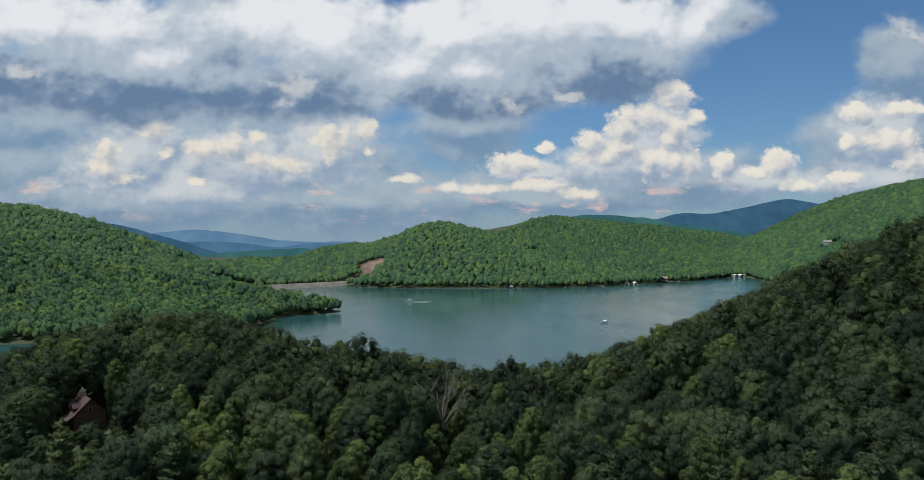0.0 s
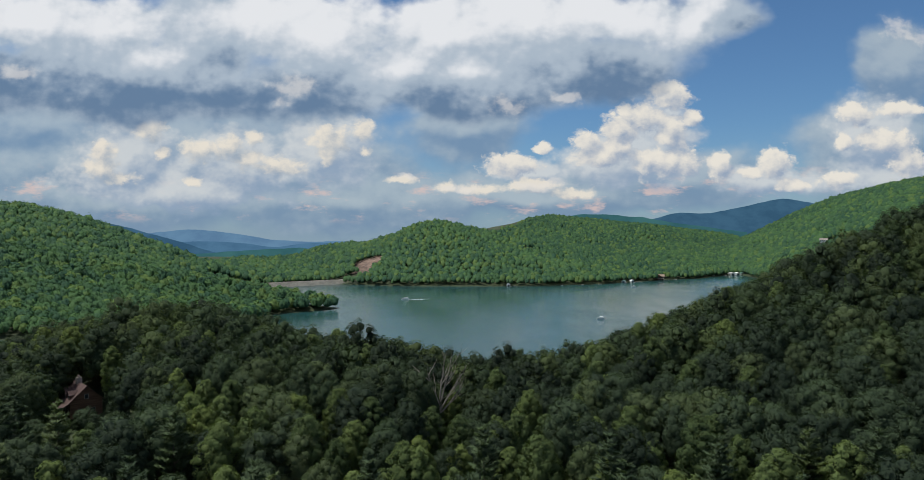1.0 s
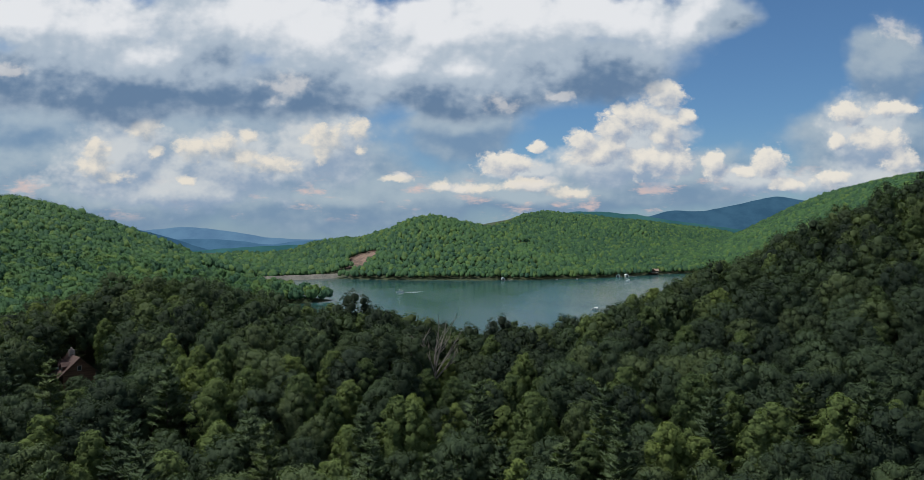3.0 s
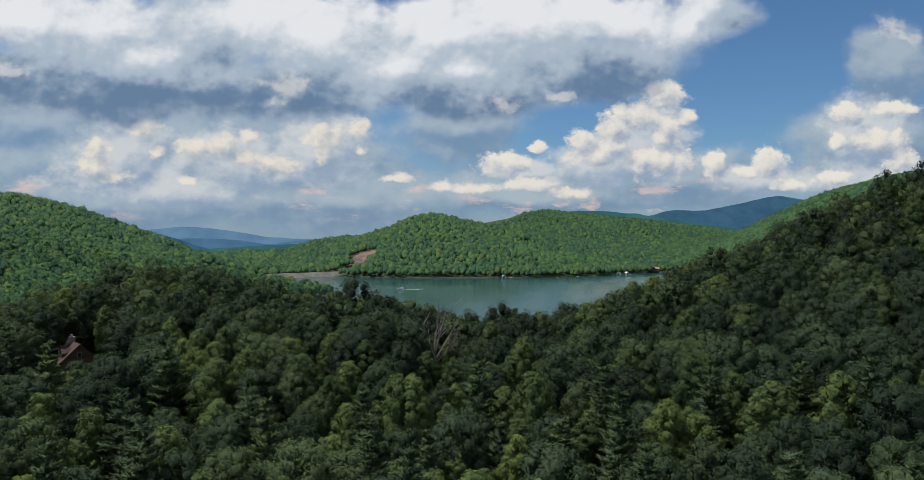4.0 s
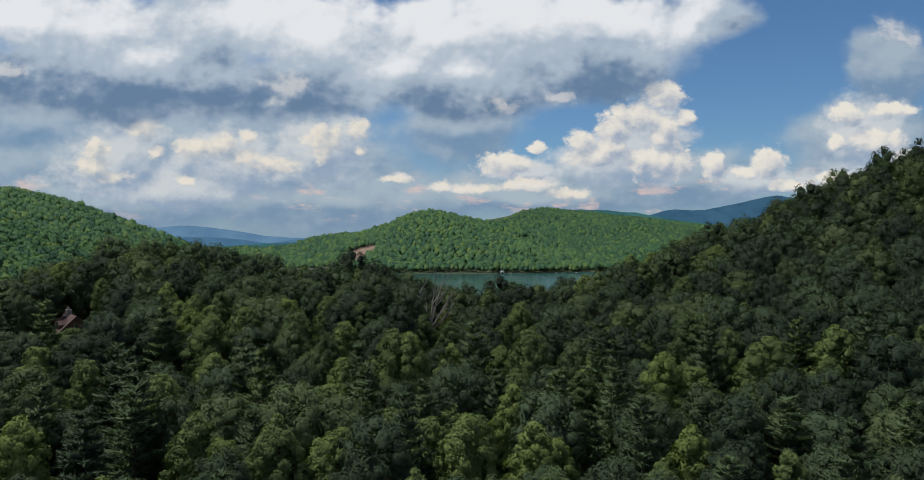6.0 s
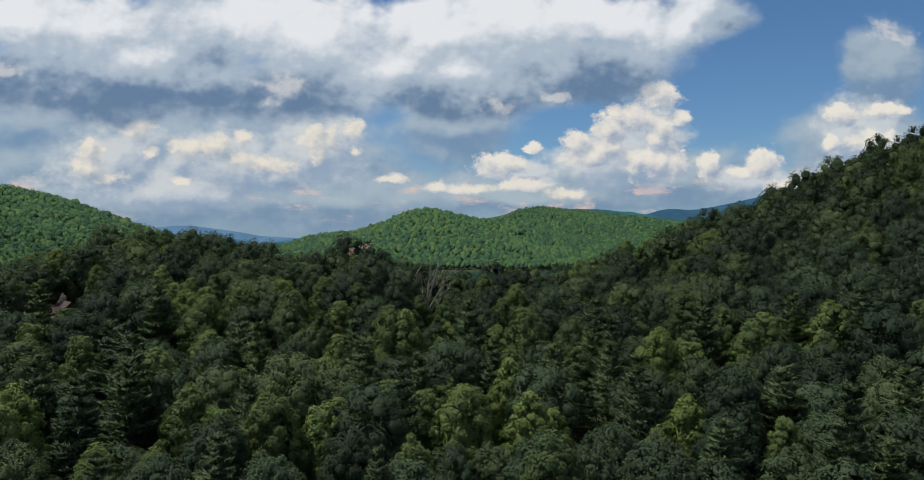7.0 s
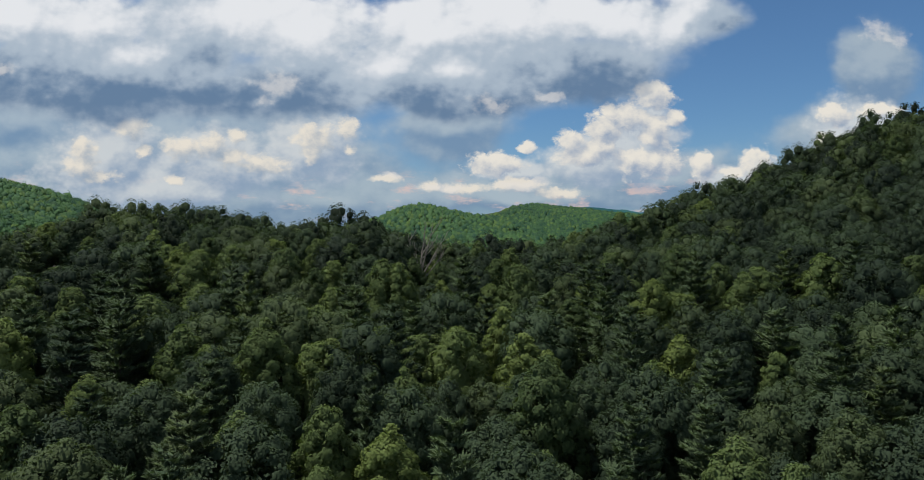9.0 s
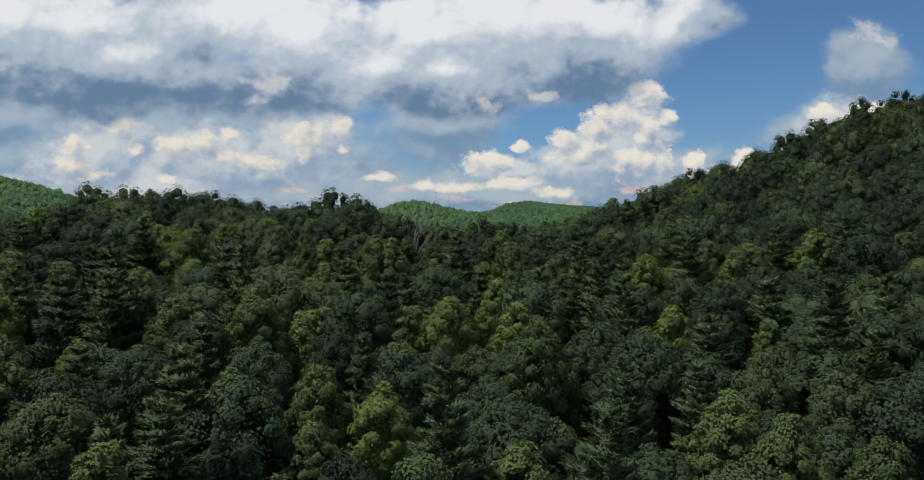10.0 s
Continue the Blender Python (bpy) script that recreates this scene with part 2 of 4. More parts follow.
def leaf_material(name, dark, light, warm, by_tree, grain=1.2, patch=0.012, through_light=0.25):
    """Foliage: a hue for each tree, a finer one for each spray, and broad drifts over the wood."""
    mat, gr, shader = material(name, 0.75, 0.12)
    at = gr.put("ShaderNodeNewGeometry").outputs["Position"]
    if by_tree:
        own = gr.put("ShaderNodeObjectInfo").outputs["Random"]
    else:
        own = gr.put("ShaderNodeAttribute", attribute_name="tint").outputs["Fac"]
    small = gr.noise(at, grain, 3.0, 0.6)
    broad = gr.noise(at, patch, 3.0, 0.5)
    spray = gr.put("ShaderNodeNewGeometry").outputs["Random Per Island"]
    f = gr.math("ADD", gr.math("MULTIPLY", own, 0.9), gr.math("MULTIPLY", gr.math("SUBTRACT", small, 0.5), 0.7))
    f = gr.math("ADD", f, gr.math("MULTIPLY", gr.math("SUBTRACT", spray, 0.5), 0.26))
    f = gr.math("ADD", f, gr.math("MULTIPLY", gr.math("SUBTRACT", broad, 0.5), 1.2), clamp=True)
    colour = gr.mix(f, dark + (1.0,), light + (1.0,))
    odd = gr.ramp(gr.math("FRACT", gr.math("MULTIPLY", own, 7.31)), 0.72, 0.95)
    colour = gr.mix(gr.math("MULTIPLY", odd, 0.6), colour, warm + (1.0,))
    gr.wire(colour, shader.inputs["Base Color"])
    thin = gr.put("ShaderNodeBsdfTranslucent")
    gr.wire(gr.mix(1.0, colour, (1.0, 1.15, 0.55, 1.0), "MULTIPLY"), thin.inputs["Color"])
    both = gr.put("ShaderNodeMixShader")
    both.inputs[0].default_value = through_light
    gr.wire(shader.outputs[0], both.inputs[1])
    gr.wire(thin.outputs[0], both.inputs[2])
    gr.wire(both.outputs[0], mat.node_tree.nodes["Material Output"].inputs["Surface"])
    return mat


def plain_material(name, a, b, scale, rough=0.85, bump=0.3, distance=0.05, stretch=(1, 1, 1), spec=0.3):
    mat, gr, shader = material(name, rough, spec)
    at = gr.vec("MULTIPLY", gr.put("ShaderNodeTexCoord").outputs["Object"], stretch)
    fine, wide = gr.noise(at, scale, 5.0, 0.6), gr.noise(at, scale * 0.17, 3.0, 0.5)
    f = gr.ramp(gr.math("ADD", gr.math("MULTIPLY", fine, 0.6), gr.math("MULTIPLY", wide, 0.4)), 0.36, 0.66)
    gr.wire(gr.mix(f, a + (1.0,), b + (1.0,)), shader.inputs["Base Color"])
    bumped(gr, shader, fine, bump, distance)
    return mat


# Darker leaves: cloud shade over the near slope is put into this green.
OAK_LEAF = leaf_material("shade-toned oak leaves", (0.021, 0.034, 0.022), (0.058, 0.087, 0.045), (0.092, 0.122, 0.050), True)
# Paler leaves: the valley's patch of sun is put into this green.
TULIP_LEAF = leaf_material("sun-toned tulip poplar leaves", (0.050, 0.078, 0.032), (0.128, 0.172, 0.058), (0.160, 0.204, 0.056), True)
PINE_LEAF = leaf_material("pine needles", (0.042, 0.066, 0.040), (0.088, 0.126, 0.062), (0.106, 0.138, 0.060), True)
# Darkened too: the crest's cloud shade sits in the leaf colour.
RIDGE_LEAF = leaf_material("shade-toned ridge foliage", (0.017, 0.028, 0.017), (0.048, 0.074, 0.034), (0.088, 0.118, 0.040), False)
# Paler, cooler green: the far hills' sunlight and haze are put into it.
FAR_LEAF = leaf_material("sun and haze toned far foliage", (0.026, 0.072, 0.042), (0.068, 0.138, 0.048), (0.118, 0.178, 0.042), False, 0.15, 0.0045, 0.2)
BARK = plain_material("grey brown bark", (0.055, 0.045, 0.036), (0.13, 0.11, 0.09), 3.0, stretch=(1, 1, 0.2), distance=0.1)
DEAD_WOOD = plain_material("bleached dead wood", (0.15, 0.135, 0.115), (0.27, 0.245, 0.215), 2.0, stretch=(1, 1, 0.2))
FLOOR = plain_material("forest floor", (0.022, 0.034, 0.014), (0.050, 0.064, 0.026), 0.25, bump=0.5, distance=0.3)
ROCK = plain_material("weathered rock", (0.070, 0.048, 0.038), (0.25, 0.17, 0.13), 0.20, bump=0.8, distance=2.0)
PALE_EARTH = plain_material("pale bare earth", (0.34, 0.31, 0.25), (0.52, 0.48, 0.40), 0.3)
RIPRAP = plain_material("grey riprap", (0.10, 0.10, 0.085), (0.21, 0.20, 0.17), 0.5, bump=0.8, distance=0.6)


def water_material():
    mat, gr, shader = material("lake water", 0.08, 0.42)
    shader.inputs["IOR"].default_value = 1.333
    at = gr.put("ShaderNodeNewGeometry").outputs["Position"]
    drift = gr.noise(gr.vec("MULTIPLY", at, (1.0, 0.35, 1.0)), 0.012, 4.0, 0.6)
    gr.wire(gr.mix(gr.ramp(drift, 0.35, 0.65), (0.014, 0.056, 0.058, 1.0), (0.020, 0.068, 0.066, 1.0)), shader.inputs["Base Color"])
    gr.wire(gr.ramp(drift, 0.3, 0.7, 0.10, 0.22), shader.inputs["Roughness"])
    waves = gr.math("ADD", gr.noise(gr.vec("MULTIPLY", at, (0.6, 1.0, 1.0)), 0.35, 4.0, 0.6), gr.math("MULTIPLY", gr.noise(at, 0.06, 2.0), 1.5))
    bumped(gr, shader, waves, 0.22, 0.6)
    return mat


WATER = water_material()

# ---------------------------------------------------------------- mesh helpers


def mesh_of(name, verts, faces, mat, smooth=False, tint=None, normals=None):
    """A mesh from an array of points and an array of triangles or of quads."""
    me = bpy.data.meshes.new(name)
    verts, faces = np.asarray(verts, np.float32), np.asarray(faces, np.int32)
    n, k = faces.shape
    me.vertices.add(len(verts))
    me.vertices.foreach_set("co", verts.ravel())
    me.loops.add(n * k)
    me.loops.foreach_set("vertex_index", faces.ravel())
    me.polygons.add(n)
    me.polygons.foreach_set("loop_start", np.arange(0, n * k, k, dtype=np.int32))
    me.polygons.foreach_set("use_smooth", np.full(n, smooth))
    if tint is not None:
        me.attributes.new("tint", "FLOAT", "POINT").data.foreach_set("value", np.asarray(tint, np.float32))
    me.materials.append(mat)
    me.update(calc_edges=True)
    me.validate()
    if normals is not None:
        me.normals_split_custom_set_from_vertices(np.asarray(normals, np.float32))
    return me


def child(name, me, parent, label=""):
    ob = new(name, me)
    ob.parent = parent
    return tagged(ob, label)


def part(name, bm, mat, parent, label=""):
    """One bmesh as a mesh object of its own under a thing."""
    me = bpy.data.meshes.new(name)
    bm.to_mesh(me)
    bm.free()
    me.materials.append(mat)
    return child(name, me, parent, label)


def fractal(x, y, scale, seed, octaves=4):
    """Smooth value noise between -1 and 1 on arrays."""
    total, amp, size = np.zeros_like(x, dtype=float), 1.0, 0.0
    for o in range(octaves):
        gx, gy = x / scale * 2 ** o + seed * 17.3 + 500, y / scale * 2 ** o + seed * 9.7 + 500
        ix, iy = np.floor(gx), np.floor(gy)
        fx, fy = gx - ix, gy - iy
        fx, fy = fx * fx * (3 - 2 * fx), fy * fy * (3 - 2 * fy)
        h = lambda a, b: np.modf(np.abs(np.sin(a * 127.1 + b * 311.7 + o * 74.7 + seed) * 43758.5453))[0] * 2 - 1
        total += amp * ((h(ix, iy) * (1 - fx) + h(ix + 1, iy) * fx) * (1 - fy) + (h(ix, iy + 1) * (1 - fx) + h(ix + 1, iy + 1) * fx) * fy)
        size += amp
        amp *= 0.5
    return total / size


# ---------------------------------------------------------------- the lie of the land


def hump(x, y, cx, cy, rx, ry, h):
    return h * np.exp(-((x - cx) / rx) ** 2 - ((y - cy) / ry) ** 2)


def ridge_top(x):
    """Height of the near ridge's tree tops along its crest."""
    return np.interp(x, [-420, -250, -180, -155, -130, -116, -100, -66, -38, -20, -12, 0, 15, 27, 43, 63, 79, 104, 121, 144, 165, 260, 420, 700],
                     [14, 26, 40, 51, 59, 63, 65, 60, 59, 60.5, 59, 52, 53.5, 55, 58, 63, 70, 77, 85, 93, 99, 124, 138, 120])


def ridge_line(x):
    """How far ahead the crest of the near ridge runs."""
    return np.interp(x, [-250, -155, -116, -100, -66, -38, -16, 0, 27, 63, 80, 121, 165, 300, 700], [285, 262, 224, 238, 222, 202, 178, 200, 190, 202, 202, 214, 232, 290, 420])


def near_canopy(x, y):
    top, line = ridge_top(x), ridge_line(x)
    base = np.interp(y, [-600, -60, 0, 65, 95, 125, 150, 200, 260], [60, 26, 30, 37, 42.5, 48, 52.5, 57, 57])
    rise = np.clip((y - 55) / (line - 55), 0, 1)
    front = base + rise * (top - 57) - hump(x, y, -152, 175, 34, 42, 8) - hump(x, y, -108, 188, 24, 24, 10.5)
    return np.where(y < line, front, top - 0.24 * (y - line) - 0.0004 * (y - line) ** 2)


CANOPY = 20.0


def dam_line(x):
    return 1070 + (x + 340) * 0.75


def land(x, y):
    """Height of the ground above the lake."""
    x, y = np.asarray(x, float), np.asarray(y, float)
    near = near_canopy(x, y) - CANOPY
    left = hump(x, y, -680, 1000, 250, 330, 133) + hump(x, y, -318, 788, 175, 38, 17) + hump(x, y, -300, 670, 150, 110, 17) + hump(x, y, -500, 720, 150, 110, 14) - hump(x, y, -312, 985, 48, 78, 13) - 10
    mid = (hump(x, y, -48, 1425, 190, 190, 78) + hump(x, y, -48, 1425, 60, 90, 9) + hump(x, y, 258, 2150, 75, 130, 12) + hump(x, y, 240, 2150, 400, 420, 122) + hump(x, y, 740, 2350, 350, 450, 80)
           + hump(x, y, -270, 1700, 170, 250, 44) + hump(x, y, 230, 1500, 300, 190, 38) + hump(x, y, 80, 1230, 200, 110, 22) - 10)
    shift = np.interp(y, [300, 500, 1000, 1430, 2500], [-260, -230, -40, 20, 200])
    right = (np.interp(x - shift, [480, 560, 650, 730, 820, 888, 1010, 1250, 2000], [0, 10, 60, 100, 150, 176, 204, 245, 240])
             * np.exp(-(np.clip(np.abs(y - 1500) - 200, 0, None) / 620) ** 2)) - 10
    vale = np.where(y > dam_line(x) + 10, hump(x, y, -390, 1550, 330, 420, 24) - 10, -10.0)
    beyond = np.clip((y - 1800) / 400, 0, 1) * 13 - 10
    z = np.maximum.reduce([near, left, mid, right, vale, beyond])
    rough = np.clip((np.hypot(x, y) - 260) / 500, 0, 1)
    z = z - 90 * np.clip((y - 2450) / 600, 0, 1)
    return z + rough * (9 * fractal(x, y, 170, 3) + 4 * fractal(x, y, 60, 5)) * np.clip((z + 10) / 25, 0.12, 1)


def steps(*runs):
    return np.unique(np.concatenate([np.arange(a, b + 0.1, s) for a, b, s in runs]))


gy = steps((-800, -100, 70), (-100, 330, 8), (330, 1200, 14), (1200, 2600, 28), (2600, 4900, 115))
gx = steps((-4600, -1200, 170), (-1200, -300, 22), (-300, 300, 9), (300, 1300, 22), (1300, 4600, 165))
X, Y = np.meshgrid(gx, gy)
idx = np.arange(X.size).reshape(X.shape)
quads = np.stack([idx[:-1, :-1], idx[:-1, 1:], idx[1:, 1:], idx[1:, :-1]], -1).reshape(-1, 4)
Z = land(X, Y)
ground = new("ground", mesh_of("ground", np.stack([X, Y, Z], -1).reshape(-1, 3), quads, FLOOR, True))
tagged(ground, "dark leaf-strewn forest floor of wooded hills round the lake", "ground", kind="structure")

wx, wy = np.meshgrid(np.linspace(-1500, 1600, 32), np.linspace(250, 2300, 22))
widx = np.arange(wx.size).reshape(wx.shape)
wq = np.stack([widx[:-1, :-1], widx[:-1, 1:], widx[1:, 1:], widx[1:, :-1]], -1).reshape(-1, 4)
lake = new("water", mesh_of("water", np.stack([wx, wy, wx * 0], -1).reshape(-1, 3), wq, WATER, True))
tagged(lake, "calm blue-green mountain lake with a faint ripple", "lake", kind="structure")

# ---------------------------------------------------------------- trees

ICO_V = np.array([(0, 0, 1)] + [(math.cos(a) * 0.894, math.sin(a) * 0.894, 0.447) for a in np.arange(5) * math.tau / 5]
                 + [(math.cos(a) * 0.894, math.sin(a) * 0.894, -0.447) for a in (np.arange(5) + 0.5) * math.tau / 5] + [(0, 0, -1)])
ICO_F = np.array([(0, 1 + i, 1 + (i + 1) % 5) for i in range(5)] + [(1 + i, 6 + i, 1 + (i + 1) % 5) for i in range(5)]
                 + [(6 + i, 6 + (i + 1) % 5, 1 + (i + 1) % 5) for i in range(5)] + [(11, 6 + (i + 1) % 5, 6 + i) for i in range(5)])


def finer(verts, faces):
    """Each triangle of a ball split in four."""
    verts, made, out = [tuple(v) for v in verts], {}, []

    def middle(a, b):
        key = (min(a, b), max(a, b))
        if key not in made:
            m = np.add(verts[a], verts[b])
            verts.append(tuple(m / np.linalg.norm(m)))
            made[key] = len(verts) - 1
        return made[key]

    for a, b, c in faces:
        ab, bc, ca = middle(a, b), middle(b, c), middle(c, a)
        out += [(a, ab, ca), (b, bc, ab), (c, ca, bc), (ab, bc, ca)]
    return np.array(verts), np.array(out)


BALL_V, BALL_F = finer(ICO_V, ICO_F)


def unit(v):
    return v / np.maximum(np.linalg.norm(v, axis=-1, keepdims=True), 1e-6)


def sprays(rng, at, normal, size, slim=0.55, soft=None):
    """A small four-cornered leaf spray at each place, facing about along its normal: as points, triangles and normals."""
    n = len(at)
    side = unit(np.cross(normal, rng.normal(size=(n, 3))))
    along = np.cross(normal, side)
    s = size[:, None]
    droop = normal * s * 0.18
    v = np.stack([at - along * s * 0.55, at + side * s * slim * 0.5 + droop, at + along * s * 0.6, at - side * s * slim * 0.5 + droop], 1).reshape(-1, 3)
    q = np.arange(n)[:, None] * 4
    return v, np.concatenate([q + [0, 1, 2], q + [0, 2, 3]]), np.repeat(normal if soft is None else soft, 4, axis=0)


def gather(pieces):
    vs, fs, ns, base = [], [], [], 0
    for v, f, *n in pieces:
        vs.append(v)
        fs.append(f + base)
        ns += n
        base += len(v)
    return (np.concatenate(vs), np.concatenate(fs)) + ((np.concatenate(ns),) if ns else ())


def broad_crown(seed, radius, height, lift, lobes, leaves, leaf, peak=1.0):
    """A crown of bulging leafy lobes round a hull whose foot lies at the height lift; peak > 1 draws it to a point."""
    rng = np.random.default_rng(seed)
    k = np.arange(lobes)
    cz = 1 - (k + 0.5) / lobes * 1.75
    ang = k * 2.399963 + rng.uniform(0, 0.9, lobes)
    flat = np.sqrt(np.clip(1 - cz ** 2, 0, 1))
    if peak > 1:
        flat = flat * np.clip(1.12 - 0.55 * np.clip(cz, 0, 1) ** peak, 0.3, 1.2)
    reach = rng.uniform(0.74, 0.98, lobes)
    lean = rng.normal(0, 0.06, 2) * radius
    centre = np.stack([np.cos(ang) * flat * radius * reach + lean[0] * (cz + 0.5), np.sin(ang) * flat * radius * reach + lean[1] * (cz + 0.5),
                       lift + height * (0.42 + 0.50 * cz * rng.uniform(0.90, 1.05, lobes))], 1)
    size = radius * rng.uniform(0.22, 0.38, lobes) * math.sqrt(26 / lobes) ** 0.8
    mid = np.array([lean[0] * 0.5, lean[1] * 0.5, lift + height * 0.30])
    hull = lambda p: unit((p - mid) / (radius ** 2, radius ** 2, (height * 0.5) ** 2))
    heart = np.array([lean[0] * 0.5, lean[1] * 0.5, lift + height * 0.42])

    def inner(way, reach):
        """Places inside the crown, drawn in towards its top as the lobes are."""
        taper = np.clip(1.12 - 0.55 * np.clip(way[:, 2:3], 0, 1) ** peak, 0.3, 1.0) if peak > 1 else 1.0
        return heart + way * reach * np.concatenate([radius * taper * np.ones((len(way), 2)), np.full((len(way), 1), height * 0.46)], 1)

    core = inner(BALL_V, 0.52 * rng.uniform(0.85, 1.1, (len(BALL_V), 1)))
    pieces = [(core, BALL_F, unit(hull(core)))]
    way = unit(rng.normal(size=(leaves // 3, 3)) + (0, 0, 0.25))
    at = inner(way, rng.uniform(0.56, 0.88, (len(way), 1)))
    pieces.append(sprays(rng, at, unit(way + rng.normal(size=way.shape) * 0.5), leaf * rng.uniform(0.8, 1.5, len(way)), 0.6, unit(hull(at) + rng.normal(size=way.shape) * 0.3)))
    for c, r in zip(centre, size):
        ball = c + ICO_V * (r * 0.72) * rng.uniform(0.8, 1.15, (12, 1))
        pieces.append((ball, ICO_F, unit(hull(ball) * 0.8 + ICO_V * 0.8)))
    which = rng.integers(0, lobes, leaves)
    out = hull(centre[which])
    d = unit(rng.normal(size=(leaves, 3)) + out * 0.9 + np.array((0, 0, 0.35)))
    at = centre[which] + d * size[which][:, None] * rng.uniform(0.80, 1.30, (leaves, 1)) * (1, 1, 0.95)
    normal = unit(d + out * 0.5 + (0, 0, 0.3) + rng.normal(size=(leaves, 3)) * 0.45)
    soft = unit(hull(at) * 1.2 + d * 0.65 + rng.normal(size=(leaves, 3)) * 0.14)
    pieces.append(sprays(rng, at, normal, leaf * rng.uniform(0.6, 1.3, leaves), 0.6, soft))
    return gather(pieces)


def pine_crown(seed, radius, height, lift, whorls, needles, leaf):
    """A white pine's crown: well-parted tiers of level boughs with upturned tips, feathered with slim needle tufts."""
    rng = np.random.default_rng(seed)
    pieces = []
    for w in range(whorls):
        f = (w + 0.3) / whorls
        boughs = 6 if f < 0.8 else 4
        for b in range(boughs):
            a = b * math.tau / boughs + w * 1.1 + rng.uniform(-0.35, 0.35)
            z = lift + height * f + rng.normal(0, 0.22)
            reach = radius * (1 - f) ** 0.75 * rng.uniform(0.55, 1.15) + 0.45
            n = max(5, int(needles * (0.3 + 0.7 * reach / radius)))
            s = rng.uniform(0.12, 1, n) ** 0.75
            axis = np.array((math.cos(a), math.sin(a), 0.0))
            side = np.array((-axis[1], axis[0], 0.0))
            across = rng.normal(0, 0.20, n) * reach * (1.05 - 0.65 * s)
            at = axis * (s * reach)[:, None] + side * across[:, None]
            at[:, 2] = z + reach * (0.24 * s ** 2 - 0.10) + rng.normal(0, 0.10, n)
            along = unit(axis * 0.8 + side * np.sign(across)[:, None] * 0.5 + (0, 0, 0.45) + rng.normal(size=(n, 3)) * 0.35)
            wide = unit(np.cross(along, rng.normal(size=(n, 3)) * 0.6 + (0, 0, 1.0)))
            size = (leaf * rng.uniform(0.6, 1.3, n))[:, None]
            v = np.stack([at - along * size * 0.4 - wide * size * 0.10, at - along * size * 0.4 + wide * size * 0.10, at + along * size * 0.6], 1).reshape(-1, 3)
            soft = unit(axis * 0.5 + (0, 0, 1.0) + rng.normal(size=(n, 3)) * 0.25)
            pieces.append((v, np.arange(n * 3).reshape(-1, 3), np.repeat(soft, 3, axis=0)))
    return gather(pieces)


def tube(path, radii, sides=6):
    """A tapered tube along a path of points, as points and quads."""
    path = np.asarray(path, float)
    ring = np.arange(sides) * math.tau / sides
    t = unit(np.gradient(path, axis=0))
    side = unit(np.cross(t, np.where(np.abs(t[:, 2:3]) > 0.9, (1.0, 0, 0), (0, 0, 1.0))))
    up = np.cross(side, t)
    v = path[:, None] + np.asarray(radii)[:, None, None] * (np.cos(ring)[None, :, None] * side[:, None] + np.sin(ring)[None, :, None] * up[:, None])
    i = np.arange(len(path) - 1)[:, None] * sides
    j = np.arange(sides)[None, :]
    k = (j + 1) % sides
    return v.reshape(-1, 3), np.stack([i + j, i + k, i + sides + k, i + sides + j], -1).reshape(-1, 4)


def trunk_mesh(seed, height, thick, limbs):
    """A tapered, slightly bent trunk with a few limbs that reach into the crown."""
    rng = np.random.default_rng(seed + 900)
    h = np.linspace(0, 1, 6)
    bend = rng.normal(0, 0.35, 2)
    path = np.stack([bend[0] * h ** 2, bend[1] * h ** 2, h * height - 0.6], 1)
    pieces = [tube(path, thick * (1.15 - h) * (1 + 0.5 * np.exp(-h * 12)))]
    for i in range(limbs):
        f, a = rng.uniform(0.45, 0.85), rng.uniform(0, math.tau)
        start = np.array([bend[0] * f ** 2, bend[1] * f ** 2, f * height - 0.6])
        run = rng.uniform(1.6, 3.2)
        s = np.linspace(0, 1, 4)[:, None]
        pieces.append(tube(start + s * (math.cos(a) * run, math.sin(a) * run, 0) + s ** 1.4 * (0, 0, run * 0.8), thick * 0.42 * (1.1 - s[:, 0]), 5))
    return gather(pieces)


def tree_model(name, label, category, group, crown, leaf_mat, seed, height, thick, limbs=5):
    base = new(name)
    base.empty_display_size = 1.0
    tagged(base, label, category, group)
    v, f, n = crown
    child("crown", mesh_of("crown", v, f, leaf_mat, True, None, n), base)
    v, f = trunk_mesh(seed, height, thick, limbs)
    child("trunk", mesh_of("trunk", v, f, BARK, True), base)
    return base


KINDS = {
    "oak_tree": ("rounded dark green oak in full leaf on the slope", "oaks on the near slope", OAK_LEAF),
    "tulip_tree": ("tall yellow-green tulip poplar with a domed crown", "tulip poplars on the near slope", TULIP_LEAF),
    "pine_tree": ("dark green white pine with tiered boughs", "pines on the near slope", PINE_LEAF),
}


